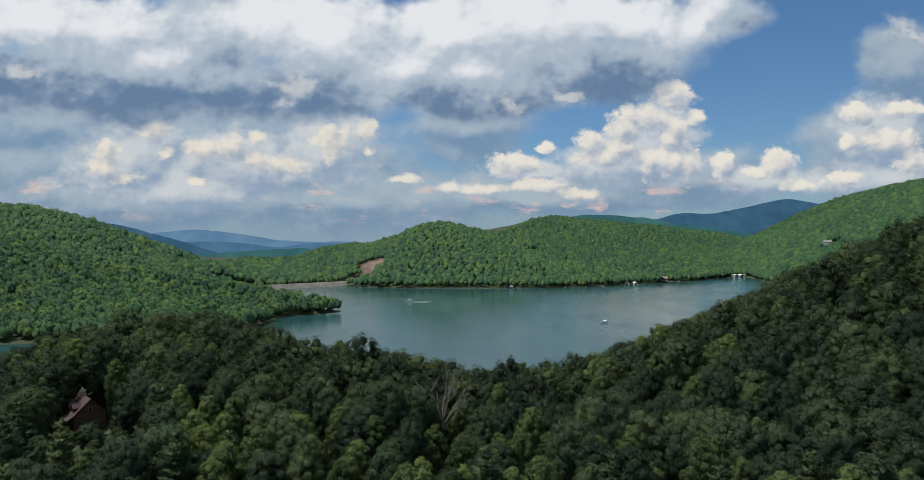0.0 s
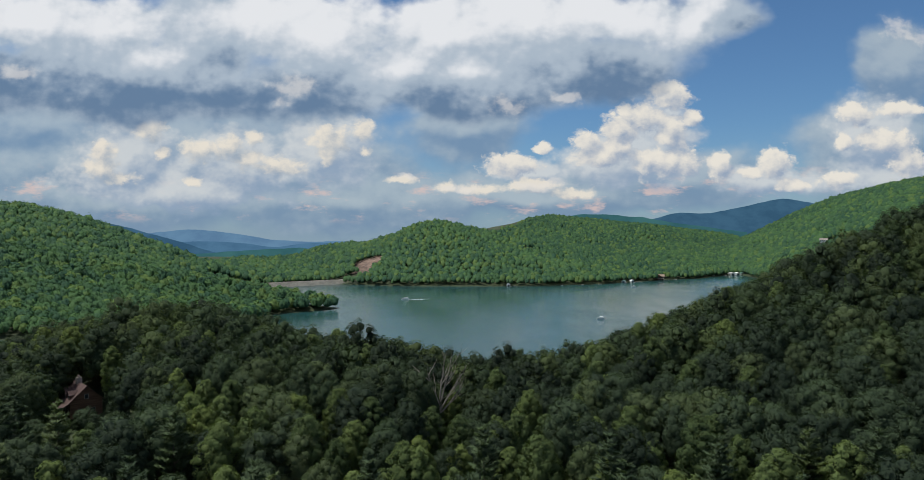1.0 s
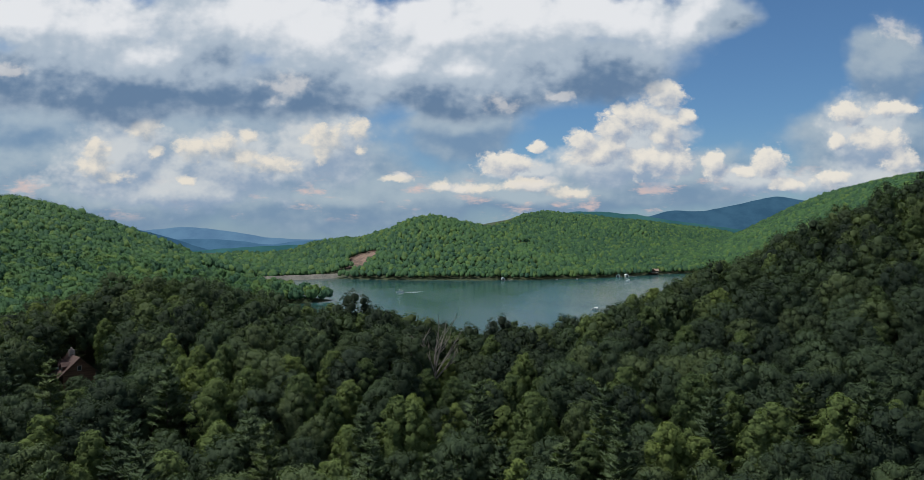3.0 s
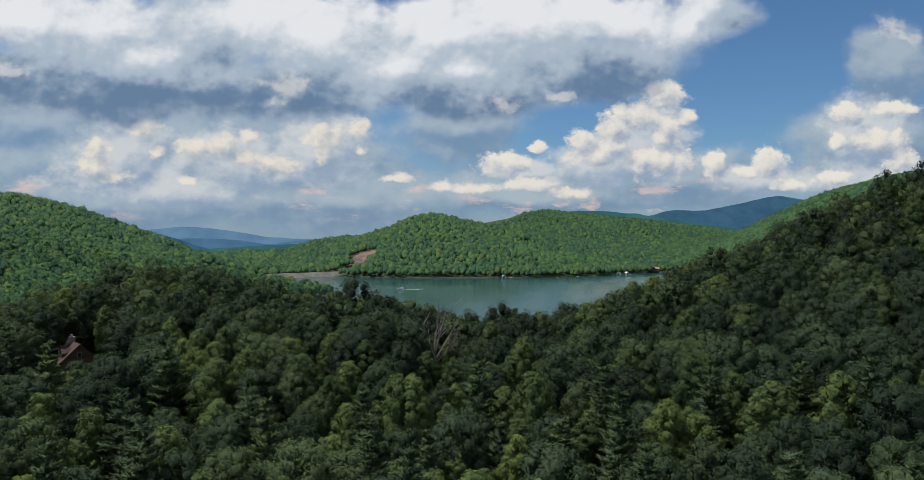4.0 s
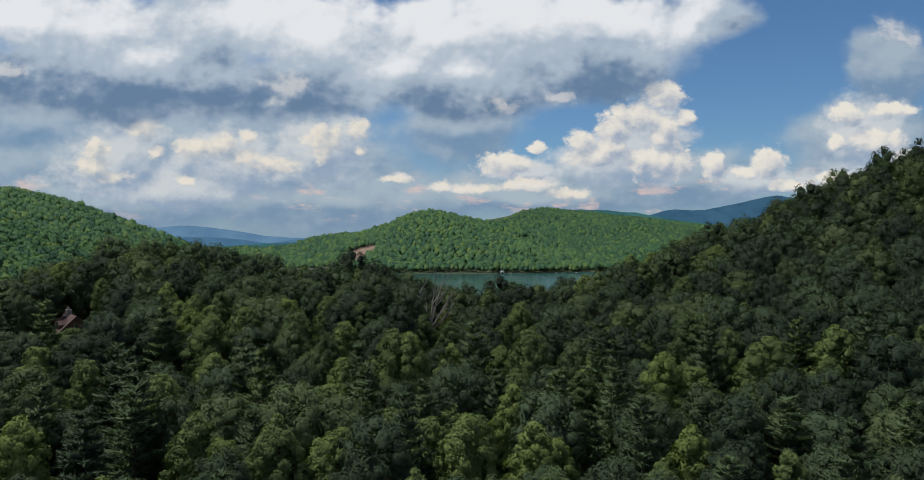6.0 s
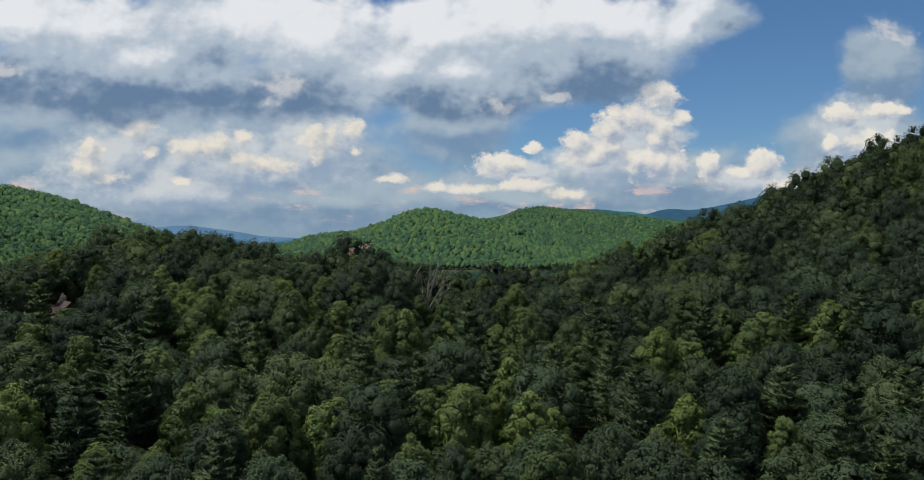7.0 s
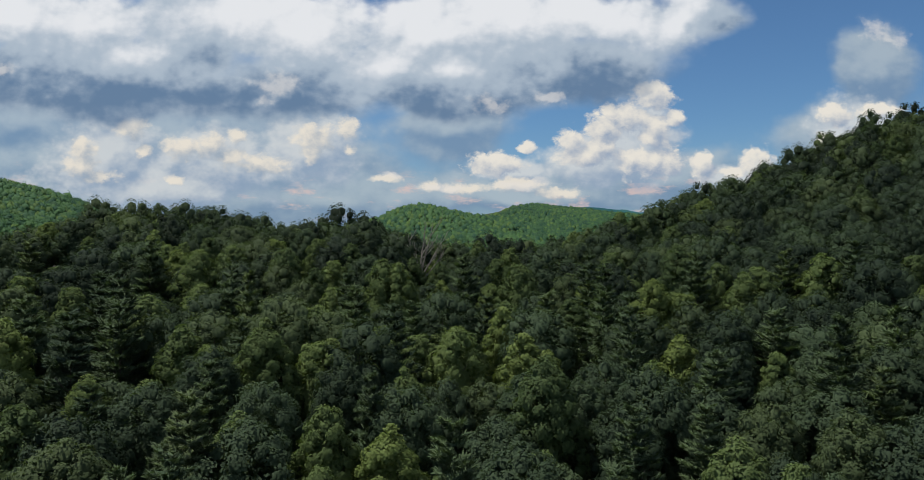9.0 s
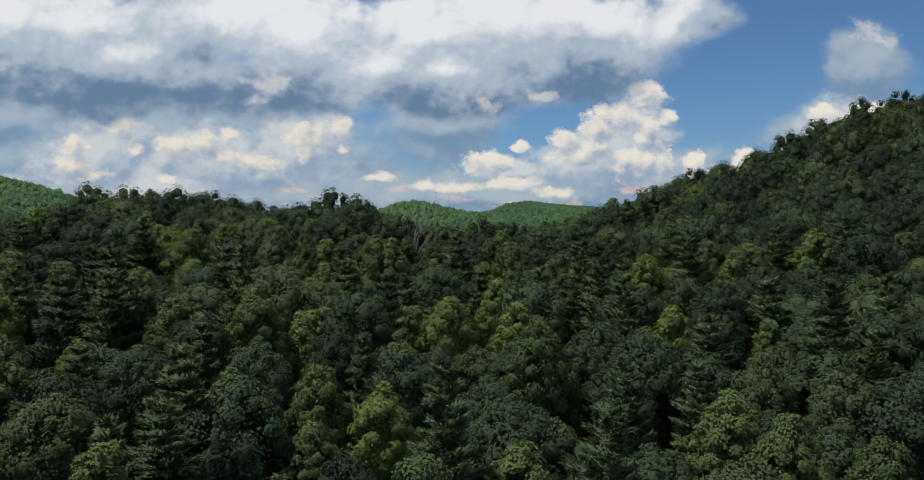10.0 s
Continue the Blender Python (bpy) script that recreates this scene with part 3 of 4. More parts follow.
def crown_for(kind, seed, fine):
    """fine: 2 close by, 1 farther, 0 on the crest; each coarser."""
    rng = np.random.default_rng(seed)
    leaves, leaf = ((9500, 0.29), (4600, 0.34), (1500, 0.50))[2 - fine]
    if kind == "oak_tree":
        return broad_crown(seed, rng.uniform(3.9, 4.9), rng.uniform(11.5, 14.0), 5.0, (26, 52, 80)[fine], leaves, leaf)
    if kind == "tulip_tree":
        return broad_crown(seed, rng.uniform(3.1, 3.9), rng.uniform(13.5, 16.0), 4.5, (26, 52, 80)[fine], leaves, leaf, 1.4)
    return pine_crown(seed, rng.uniform(3.9, 4.8), rng.uniform(14.5, 17.0), 5.5, (9, 12, 13)[fine], (12, 80, 230)[fine], (1.6, 1.05, 0.72)[fine])


models = {}
for kind, (label, group, leaf_mat) in KINDS.items():
    for fine, count in ((2, 4), (1, 5)):
        for i in range(count):
            models[kind, fine, i] = tree_model(kind, label, kind.replace("_", " "), group, crown_for(kind, 11 + i * 7 + fine * 100 + len(kind), fine), leaf_mat, i, 15.0, 0.26)

HOUSE = (-110.0, 200.0)


def scatter(x0, x1, y0, y1, gap, seed):
    """Places on a shaken grid."""
    rng = np.random.default_rng(seed)
    x, y = np.meshgrid(np.arange(x0, x1, gap), np.arange(y0, y1, gap * 0.9))
    x = x + (np.arange(len(x)) % 2)[:, None] * gap / 2
    return np.stack([(x + rng.uniform(-0.33, 0.33, x.shape) * gap).ravel(), (y + rng.uniform(-0.33, 0.33, y.shape) * gap).ravel()], 1), rng


spots, rng = scatter(-230, 260, 40, 285, 7.5, 21)
x, y = spots.T
keep = (np.abs(x) < 0.74 * y + 14) & ((np.hypot(x - HOUSE[0], y - HOUSE[1]) > 7) | (y > HOUSE[1] + 6.0)) & (np.hypot(x + 5, y - 166) > 4)
keep &= ~((np.abs(x + 4.5 * y / 166) < 4.5) & (y > 148) & (y < 166))
keep &= ~((np.abs(x - HOUSE[0] * y / HOUSE[1]) < 8) & (y > 176) & (y < HOUSE[1]))
spots = np.concatenate([spots[keep], [(HOUSE[0] + a, HOUSE[1] + b) for a, b in ((-9, 10), (-3, 13), (3, 15), (9, 12), (0, 20), (-7, 19))]])
spots = spots[np.argsort(spots[:, 1])]
used = dict.fromkeys(KINDS, 0)
taken = set()
rest = []
for px, py in spots:
    # Pale tulips cluster mid-valley to pass for sun; dark oaks elsewhere for cloud shade.
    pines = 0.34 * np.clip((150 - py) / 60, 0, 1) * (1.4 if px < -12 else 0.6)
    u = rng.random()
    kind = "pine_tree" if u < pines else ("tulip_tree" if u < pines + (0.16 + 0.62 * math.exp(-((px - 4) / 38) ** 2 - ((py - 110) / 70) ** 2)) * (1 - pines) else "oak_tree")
    size, turn, pick = rng.uniform(0.80, 1.22), rng.uniform(0, 360), rng.integers(0, 100)
    tall = rng.uniform(0.92, 1.12) / size ** 0.4
    if abs(px - HOUSE[0] * py / HOUSE[1]) < 13 and 140 < py < 196:
        size = 0.45 * size
    if used[kind] >= 290:
        rest.append((px, py, kind, size, turn, tall))
        continue
    fine = 2 if py < 88 else 1
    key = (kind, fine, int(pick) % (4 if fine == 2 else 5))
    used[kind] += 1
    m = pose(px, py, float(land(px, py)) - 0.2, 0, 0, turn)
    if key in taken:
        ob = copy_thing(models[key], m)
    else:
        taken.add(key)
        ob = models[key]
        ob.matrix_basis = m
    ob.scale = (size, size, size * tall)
for key, ob in models.items():
    if key not in taken:
        for o in (*ob.children, ob):
            bpy.data.objects.remove(o)


def wood(name, label, places, crowns, mat, group=""):
    """A wood that nobody could count, as one mesh: each place is x, y, which crown, size, turn, tallness, tint."""
    vs, fs, ns, tints, base = [], [], [], [], 0
    z = land(places[:, 0], places[:, 1])
    for (px, py, which, size, turn, tall, tint), pz in zip(places, z):
        v, f, n = crowns[int(which)]
        c, s = math.cos(turn), math.sin(turn)
        w = np.empty_like(v)
        w[:, 0] = (v[:, 0] * c - v[:, 1] * s) * size + px
        w[:, 1] = (v[:, 0] * s + v[:, 1] * c) * size + py
        w[:, 2] = v[:, 2] * size * tall + pz
        ns.append(n @ np.array(((c, s, 0), (-s, c, 0), (0, 0, 1))))
        vs.append(w)
        fs.append(f + base)
        tints.append(np.full(len(v), tint))
        base += len(v)
    ob = new(name, mesh_of(name, np.concatenate(vs), np.concatenate(fs), mat, True, np.concatenate(tints), np.concatenate(ns)))
    return tagged(ob, label, "forest", group, "stuff")


coarse = {k: [crown_for(k, 300 + i * 5 + len(k), 0) for i in range(4)] for k in ("oak_tree", "tulip_tree")}
ridge_crowns = coarse["oak_tree"] + coarse["tulip_tree"]
places = np.array([(a, b, rng.integers(0, 4) + (4 if k == "tulip_tree" else 0), s, math.radians(t), h, rng.random()) for a, b, k, s, t, h in rest])
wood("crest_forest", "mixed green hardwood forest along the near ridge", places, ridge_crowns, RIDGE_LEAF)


def far_crown(seed, lobes, leaves):
    """A distant hardwood: a lumpy dome with a few sprays."""
    rng = np.random.default_rng(seed)
    roll = np.array(Euler(rng.uniform(0, 6, 3)).to_matrix())
    ball = ICO_V @ roll
    up = (0, 0, 0.8)
    pieces = [((0, 0, 7.4) + ball * (4.2, 4.2, 4.6) * rng.uniform(0.82, 1.14, (12, 1)), ICO_F, unit(ball + up))]
    for i in range(lobes):
        a, t = i * 2.4 + rng.uniform(0, 1), rng.uniform(0.1, 1.2)
        c = np.array((math.cos(a) * math.sin(t) * 2.9, math.sin(a) * math.sin(t) * 2.9, 7.7 + math.cos(t) * 3.4))
        pieces.append((c + ball * rng.uniform(1.3, 2.1) * rng.uniform(0.8, 1.2, (12, 1)), ICO_F, unit(ball + unit(c - (0, 0, 6.4)) * 0.6 + up)))
    if leaves:
        d = unit(rng.normal(size=(leaves, 3)) + (0, 0, 0.6))
        pieces.append(sprays(rng, (0, 0, 7.6) + d * (4.4, 4.4, 5.0) * rng.uniform(0.88, 1.08, (leaves, 1)), unit(d + rng.normal(size=(leaves, 3)) * 0.4), rng.uniform(0.9, 1.9, leaves), 0.8, unit(d + up + rng.normal(size=(leaves, 3)) * 0.3)))
    return gather(pieces)


def far_wood(name, label, box, gap, seed, crowns, keep):
    at, rn = scatter(*box, gap, seed)
    fx, fy = at.T
    clear = (np.hypot((fx + 166) / 28, (fy - 1262) / 46) < 1) | (np.hypot(fx - 384, fy - SHORE_HOUSE) < 17) | (np.hypot((fx - 722) / 12, (fy - 1685) / 90) < 1) | (np.hypot(fx - MOUNTAIN_HOUSE[0], fy - MOUNTAIN_HOUSE[1] + 12) < 22)
    at = at[(land(fx, fy) > 0.25) & ~clear & ((np.abs(fy - dam_line(fx)) > 24) | (fx < -380) | (fx > -150)) & (np.abs(fx) < 0.72 * fy + 40) & keep(fx, fy)]
    n = len(at)
    rows = np.column_stack([at, rn.integers(0, len(crowns), n), rn.uniform(0.75, 1.25, n) * gap / 7.5, rn.uniform(0, 6.28, n), rn.uniform(0.85, 1.15, n), rn.random(n)])
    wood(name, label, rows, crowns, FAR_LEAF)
    return n


def shore(u, start=700.0):
    """How far ahead the far shore lies on the line x = u * y."""
    ys = np.arange(start, 2400.0, 3.0)
    wet = land(u * ys, ys) < 0.0
    first = int(np.argmax(wet))
    return float(ys[first + int(np.argmax(~wet[first:]))])


SHORE_HOUSE = shore(0.291) + 12
rays = np.arange(900.0, 1800.0, 4.0)
MOUNTAIN_HOUSE = rays[int(np.argmax(land(0.532 * rays, rays) > 84 - 0.0146 * rays))] * np.array((0.532, 1.0))
mid_crowns = [far_crown(50 + i, 5, 60) for i in range(10)]
thin_crowns = [far_crown(70 + i, 0, 8) for i in range(14)]
counts = [
    far_wood("lakeside_forest", "sunlit green hardwood forest on the lake's near shore", (-900, 700, 286, 830), 7.6, 31, mid_crowns,
             lambda a, b: (b < 420) & (a > 150) | (b > 560) & (a < -120) | (b > 420) & (a > 220)),
    far_wood("dam_hill_forest", "green hardwood forest on the hill beside the dam", (-1000, -250, 830, 1300), 6.8, 32, [far_crown(90 + i, 0, 15) for i in range(12)], lambda a, b: a < -250),
    far_wood("lake_hill_forest", "green hardwood forest on the hill across the lake", (-250, 900, 1120, 2320), 8.0, 33, thin_crowns,
             lambda a, b: ((b < 1500) | (b > 1640) & (a > 40)) & (b < 1500 + 0.9 * (a + 400))),
    far_wood("mountain_forest", "green hardwood forest on the high mountainside", (330, 1400, 830, 1900), 8.6, 34, thin_crowns, lambda a, b: a > 0.30 * b + 60),
    far_wood("valley_forest", "green hardwood forest in the valley below the dam", (-900, 40, 1080, 2000), 9.5, 35, thin_crowns, lambda a, b: (b > dam_line(a)) & ((a < -250) | (b > 1500))),
]
print("TREES", used, len(rest), counts)

# ---------------------------------------------------------------- dam, bare rock and the far ridges


def sheet(name, x0, x1, y0, y1, n, m, lift, mat, inside, lumps):
    """A rough patch that lies on the ground."""
    ax, ay = np.meshgrid(np.linspace(x0, x1, n), np.linspace(y0, y1, m))
    az = land(ax, ay) + lift * np.clip(1.15 - inside(ax, ay), -2, 1) + lumps * fractal(ax, ay, 14, 8) * np.clip(1.1 - inside(ax, ay), 0, 1)
    i = np.arange(ax.size).reshape(ax.shape)
    q = np.stack([i[:-1, :-1], i[:-1, 1:], i[1:, 1:], i[1:, :-1]], -1).reshape(-1, 4)
    return new(name, mesh_of(name, np.stack([ax, ay, az], -1).reshape(-1, 3), q, mat))


tagged(sheet("rock_face", -200, -132, 1205, 1320, 34, 44, 3.0, ROCK, lambda a, b: np.hypot((a + 166) / 31, (b - 1262) / 50), 6.0),
       "bare reddish-brown quarried rock face in the forest", "rock face", kind="structure")
tagged(sheet("bare_track", 716, 738, 1626, 1764, 8, 34, 2.0, PALE_EARTH, lambda a, b: np.hypot((a - 727) / 9, (b - 1700) / 60), 1.0),
       "pale bare clearing cut up the mountainside", "clearing", kind="structure")


def prism(profile, ends):
    """A bmesh drawn out along a straight line: profile points (across, up), ends two (x, y) places."""
    bm = bmesh.new()
    a, b = Vector((*ends[0], 0)), Vector((*ends[1], 0))
    across = (b - a).normalized().cross(Vector((0, 0, 1)))
    rows = [[bm.verts.new(e + across * p + Vector((0, 0, q))) for p, q in profile] for e in (a, b)]
    n = len(profile)
    for i in range(n):
        bm.faces.new((rows[0][i], rows[0][(i + 1) % n], rows[1][(i + 1) % n], rows[1][i]))
    bm.faces.new(rows[0][::-1])
    bm.faces.new(rows[1])
    bmesh.ops.recalc_face_normals(bm, faces=bm.faces)
    return bm


DAM = ((-375, dam_line(-375)), (-150, dam_line(-150)))
dam = tagged(new("dam"), "long low earth dam faced with grey riprap", "dam")
part("embankment", prism([(22, -6), (4, 6.5), (-4, 6.5), (-24, -6)], DAM), RIPRAP, dam)
part("crest_road", prism([(3.2, 6.45), (3.2, 6.9), (-3.2, 6.9), (-3.2, 6.45)], DAM), plain_material("gravel road", (0.20, 0.18, 0.15), (0.32, 0.29, 0.25), 0.3), dam, "pale gravel crest road")


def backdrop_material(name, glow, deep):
    """Far ridges seen through miles of air: a blue glow paints in the haze."""
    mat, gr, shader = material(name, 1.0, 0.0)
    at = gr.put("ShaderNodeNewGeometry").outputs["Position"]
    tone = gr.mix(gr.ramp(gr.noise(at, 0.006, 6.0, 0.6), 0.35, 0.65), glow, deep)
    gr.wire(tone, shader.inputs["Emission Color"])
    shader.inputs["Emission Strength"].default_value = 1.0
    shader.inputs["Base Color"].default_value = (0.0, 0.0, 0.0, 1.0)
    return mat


def far_ridge(label, ahead, skyline, seed, mat, rough=0.10):
    """A ridge across the distance; skyline holds (sideways, upward) in hundredths of the distance, seen from 90 m up."""
    u, v = np.array(skyline).T
    us = np.linspace(u[0], u[-1], 160)
    top = np.interp(us, u, v)
    soft = np.convolve(np.pad(top, 6, mode="edge"), np.hanning(13) / np.hanning(13).sum(), "valid")
    top = soft + rough * fractal(us, us * 0, 2.2, seed, 5) * 1.6
    rows = []
    for k, drop in enumerate((0.0, 0.25, 0.6, 1.0)):
        deep = ahead * (1 - 0.10 * drop) + 60 * fractal(us, us * 0 + k, 4, seed)
        rows.append(np.stack([us / 100 * deep, deep, np.maximum(90 + (top - drop * 7.0) / 100 * ahead, -30)], 1))
    v3 = np.concatenate(rows)
    i = np.arange(len(v3)).reshape(4, -1)
    q = np.stack([i[:-1, :-1], i[1:, :-1], i[1:, 1:], i[:-1, 1:]], -1).reshape(-1, 4)
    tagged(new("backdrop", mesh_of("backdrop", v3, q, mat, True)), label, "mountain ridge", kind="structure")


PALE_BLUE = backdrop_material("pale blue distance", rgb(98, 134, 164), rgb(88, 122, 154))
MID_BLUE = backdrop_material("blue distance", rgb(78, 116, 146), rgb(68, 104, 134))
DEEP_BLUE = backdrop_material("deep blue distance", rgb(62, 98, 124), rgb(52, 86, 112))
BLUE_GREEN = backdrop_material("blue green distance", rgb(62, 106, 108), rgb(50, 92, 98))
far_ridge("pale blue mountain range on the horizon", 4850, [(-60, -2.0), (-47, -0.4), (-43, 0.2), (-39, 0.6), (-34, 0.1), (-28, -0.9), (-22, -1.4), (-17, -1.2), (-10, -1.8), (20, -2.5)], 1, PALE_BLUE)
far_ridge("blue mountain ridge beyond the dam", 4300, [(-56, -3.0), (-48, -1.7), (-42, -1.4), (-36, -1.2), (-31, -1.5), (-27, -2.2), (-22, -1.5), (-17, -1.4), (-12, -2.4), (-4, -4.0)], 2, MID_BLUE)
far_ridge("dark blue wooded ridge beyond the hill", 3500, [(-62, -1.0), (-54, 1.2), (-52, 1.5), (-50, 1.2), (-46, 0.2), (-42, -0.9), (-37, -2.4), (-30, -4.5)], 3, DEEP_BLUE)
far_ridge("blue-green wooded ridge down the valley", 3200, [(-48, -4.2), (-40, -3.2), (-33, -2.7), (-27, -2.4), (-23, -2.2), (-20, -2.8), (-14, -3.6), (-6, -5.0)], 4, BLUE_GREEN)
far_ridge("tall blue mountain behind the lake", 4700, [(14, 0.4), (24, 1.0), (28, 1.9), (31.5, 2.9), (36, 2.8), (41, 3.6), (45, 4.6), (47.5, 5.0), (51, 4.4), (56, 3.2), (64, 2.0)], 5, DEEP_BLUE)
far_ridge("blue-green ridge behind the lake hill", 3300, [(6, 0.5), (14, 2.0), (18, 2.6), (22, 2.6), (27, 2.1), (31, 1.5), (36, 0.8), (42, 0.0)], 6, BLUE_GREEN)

# ---------------------------------------------------------------- buildings, boats and the bare tree

WOOD_WALL = plain_material("dark brown log wall", (0.075, 0.042, 0.030), (0.14, 0.082, 0.058), 0.8, stretch=(0.4, 0.4, 4.0))
SHINGLE = plain_material("red-brown shingles", (0.055, 0.034, 0.032), (0.098, 0.062, 0.056), 1.6, stretch=(1, 1, 2.0))
TAN_ROOF = plain_material("tan shingles", (0.22, 0.17, 0.12), (0.34, 0.27, 0.20), 0.8)
WHITE_PAINT = plain_material("white paint", (0.70, 0.70, 0.68), (0.82, 0.82, 0.80), 0.5, 0.5, 0.05)
STONE = plain_material("chimney stone", (0.20, 0.17, 0.15), (0.34, 0.30, 0.27), 2.2)
DOCK_WOOD = plain_material("weathered dock boards", (0.26, 0.24, 0.21), (0.42, 0.39, 0.35), 0.6)
GREEN_ROOF = plain_material("green metal roof", (0.10, 0.22, 0.18), (0.16, 0.30, 0.25), 0.5, 0.5)
ALLOY = material("brushed alloy", 0.35, 0.5, 0.9)[0]
CANVAS = plain_material("pale canvas", (0.60, 0.60, 0.58), (0.75, 0.75, 0.72), 0.8)
FOAM = plain_material("foaming wake", (0.45, 0.50, 0.50), (0.75, 0.78, 0.78), 0.7)
GLASS = material("dark window glass", 0.08, 0.6)[0]
GLASS.node_tree.nodes["Principled BSDF"].inputs["Base Color"].default_value = (0.03, 0.035, 0.04, 1)


def block(bm, x0, x1, y0, y1, z0, z1):
    m = Matrix.LocRotScale(((x0 + x1) / 2, (y0 + y1) / 2, (z0 + z1) / 2), None, (x1 - x0, y1 - y0, z1 - z0))
    return bmesh.ops.create_cube(bm, size=1.0, matrix=m)["verts"]


def box(x0, x1, y0, y1, z0, z1, bevel=0.0):
    bm = bmesh.new()
    block(bm, x0, x1, y0, y1, z0, z1)
    if bevel:
        bmesh.ops.bevel(bm, geom=bm.edges[:], offset=bevel, segments=2, affect="EDGES")
    return bm


def gable_body(width, length, wall, rise):
    """Walls with gable ends; the roof ridge runs along y."""
    w = width / 2
    return prism([(-w, 0), (w, 0), (w, wall), (0, wall + rise), (-w, wall)], ((0, -length / 2), (0, length / 2)))


def gable_roof(width, length, wall, rise, over=0.5, thick=0.22):
    w = width / 2 + over
    low = wall - rise * over / (width / 2)
    return prism([(-w, low), (0, wall + rise), (w, low), (w, low + thick), (0, wall + rise + thick), (-w, low + thick)], ((0, -length / 2 - over), (0, length / 2 + over)))


def window(parent, x, y, z, w, h, facing):
    """A framed window flush with a wall; facing 'x' or 'y' is the wall's normal."""
    f = part("window", box(-w / 2, w / 2, -0.06, 0.06, 0, h, 0.02), DOCK_WOOD, parent)
    f.matrix_basis = pose(x, y, z, 0, 0, 90 if facing == "x" else 0)
    part("pane", box(-w / 2 + 0.1, w / 2 - 0.1, -0.08, 0.08, 0.1, h - 0.1), GLASS, f)


def cabin():
    """The log house among the trees: three dormers, a porch and a stone chimney with two flues."""
    house = tagged(new("log_house"), "brown log house with dormers half hidden by trees", "house")
    W, D, H, R = 8.4, 10.5, 4.8, 3.9
    part("wall", gable_body(W, D, H, R), WOOD_WALL, house, "dark brown log wall")
    part("roof", gable_roof(W, D, H, R, 0.6), SHINGLE, house, "red-brown shingled roof")
    porch = part("porch_roof", prism([(-W / 2 - 3.6, H - 2.3), (-W / 2 - 0.2, H - 0.4), (-W / 2 - 0.2, H - 0.2), (-W / 2 - 3.6, H - 2.1)], ((0, -D / 2 - 0.4), (0, D / 2 + 0.4))), SHINGLE, house)
    for i in range(5):
        post = part("porch_post", box(-0.12, 0.12, -0.12, 0.12, 0, H - 2.25, 0.02), WOOD_WALL, house)
        post.location = (-W / 2 - 3.3, -D / 2 + 0.3 + i * (D - 0.6) / 4, 0)
    part("porch_floor", box(-W / 2 - 3.6, -W / 2, -D / 2, D / 2, -1.5, 0.05), DOCK_WOOD, house)
    for i in (-1, 0, 1):
        d = part("dormer", prism([(-0.85, H - 0.2), (0.85, H - 0.2), (0.85, H + 1.7), (0, H + 2.6), (-0.85, H + 1.7)], ((-1.2, i * 3.2), (-W / 2 + 0.2, i * 3.2))), WOOD_WALL, house)
        part("dormer_roof", prism([(-1.15, H + 1.5), (0, H + 2.65), (1.15, H + 1.5), (1.15, H + 1.66), (0, H + 2.82), (-1.15, H + 1.66)], ((-0.6, i * 3.2), (-W / 2 - 0.1, i * 3.2))), SHINGLE, d)
        window(house, -W / 2 + 0.16, i * 3.2, H + 0.35, 1.0, 1.2, "x")
    chimney = part("chimney", box(-0.7, 0.7, 1.2, 3.0, H + 1.5, H + R + 1.5, 0.06), STONE, house, "stone chimney")
    for y in (1.65, 2.55):
        part("flue", box(-0.2, 0.2, y - 0.2, y + 0.2, H + R + 1.5, H + R + 2.1, 0.04), STONE, chimney)
    for x in (-1.7, 1.7):
        window(house, x, -D / 2 - 0.04, 1.0, 1.2, 1.5, "y")
    window(house, 0, -D / 2 - 0.04, H + 0.3, 1.1, 1.4, "y")
    for y in (-3, 0, 3):
        window(house, -W / 2 - 0.04, y, 0.9, 1.2, 1.5, "x")
    return house


hx, hy = HOUSE
cab = cabin()
cab.matrix_basis = Matrix.Translation((hx, hy, float(land(hx, hy)) + 0.4)) @ pose(0, 0, 0, 0, 0, 44)


def lake_house(x, y, z, turn):
    house = tagged(new("lake_house"), "large brown lake house with tan roofs on the shore", "house")
    part("wall", gable_body(9, 19, 6.2, 3.2), WOOD_WALL, house, "brown timber wall")
    part("roof", gable_roof(9, 19, 6.2, 3.2, 0.8), TAN_ROOF, house, "tan shingled roof")
    wing = part("front_gable", gable_body(7, 6, 6.4, 3.4), WOOD_WALL, house)
    wing.matrix_basis = pose(-4.5, 0, 0, 0, 0, 90)
    r = part("front_roof", gable_roof(7, 6.5, 6.4, 3.4, 0.7), TAN_ROOF, house)
    r.matrix_basis = pose(-4.7, 0, 0.02, 0, 0, 90)
    part("deck", box(-9.5, -4.5, -9, 9, 2.4, 2.8), DOCK_WOOD, house)
    for i in range(6):
        p = part("deck_post", box(-0.15, 0.15, -0.15, 0.15, -3, 2.4), DOCK_WOOD, house)
        p.location = (-9.2, -8.6 + i * 3.44, 0)
        window(house, -4.56 if i not in (2, 3) else -7.56, -7.8 + i * 3.1, 3.2, 1.8, 2.2, "x")
    house.matrix_basis = pose(x, y, z, 0, 0, turn)
    return house


lake_house(0.291 * SHORE_HOUSE, SHORE_HOUSE, max(1.2, float(land(0.291 * SHORE_HOUSE, SHORE_HOUSE))), 75)


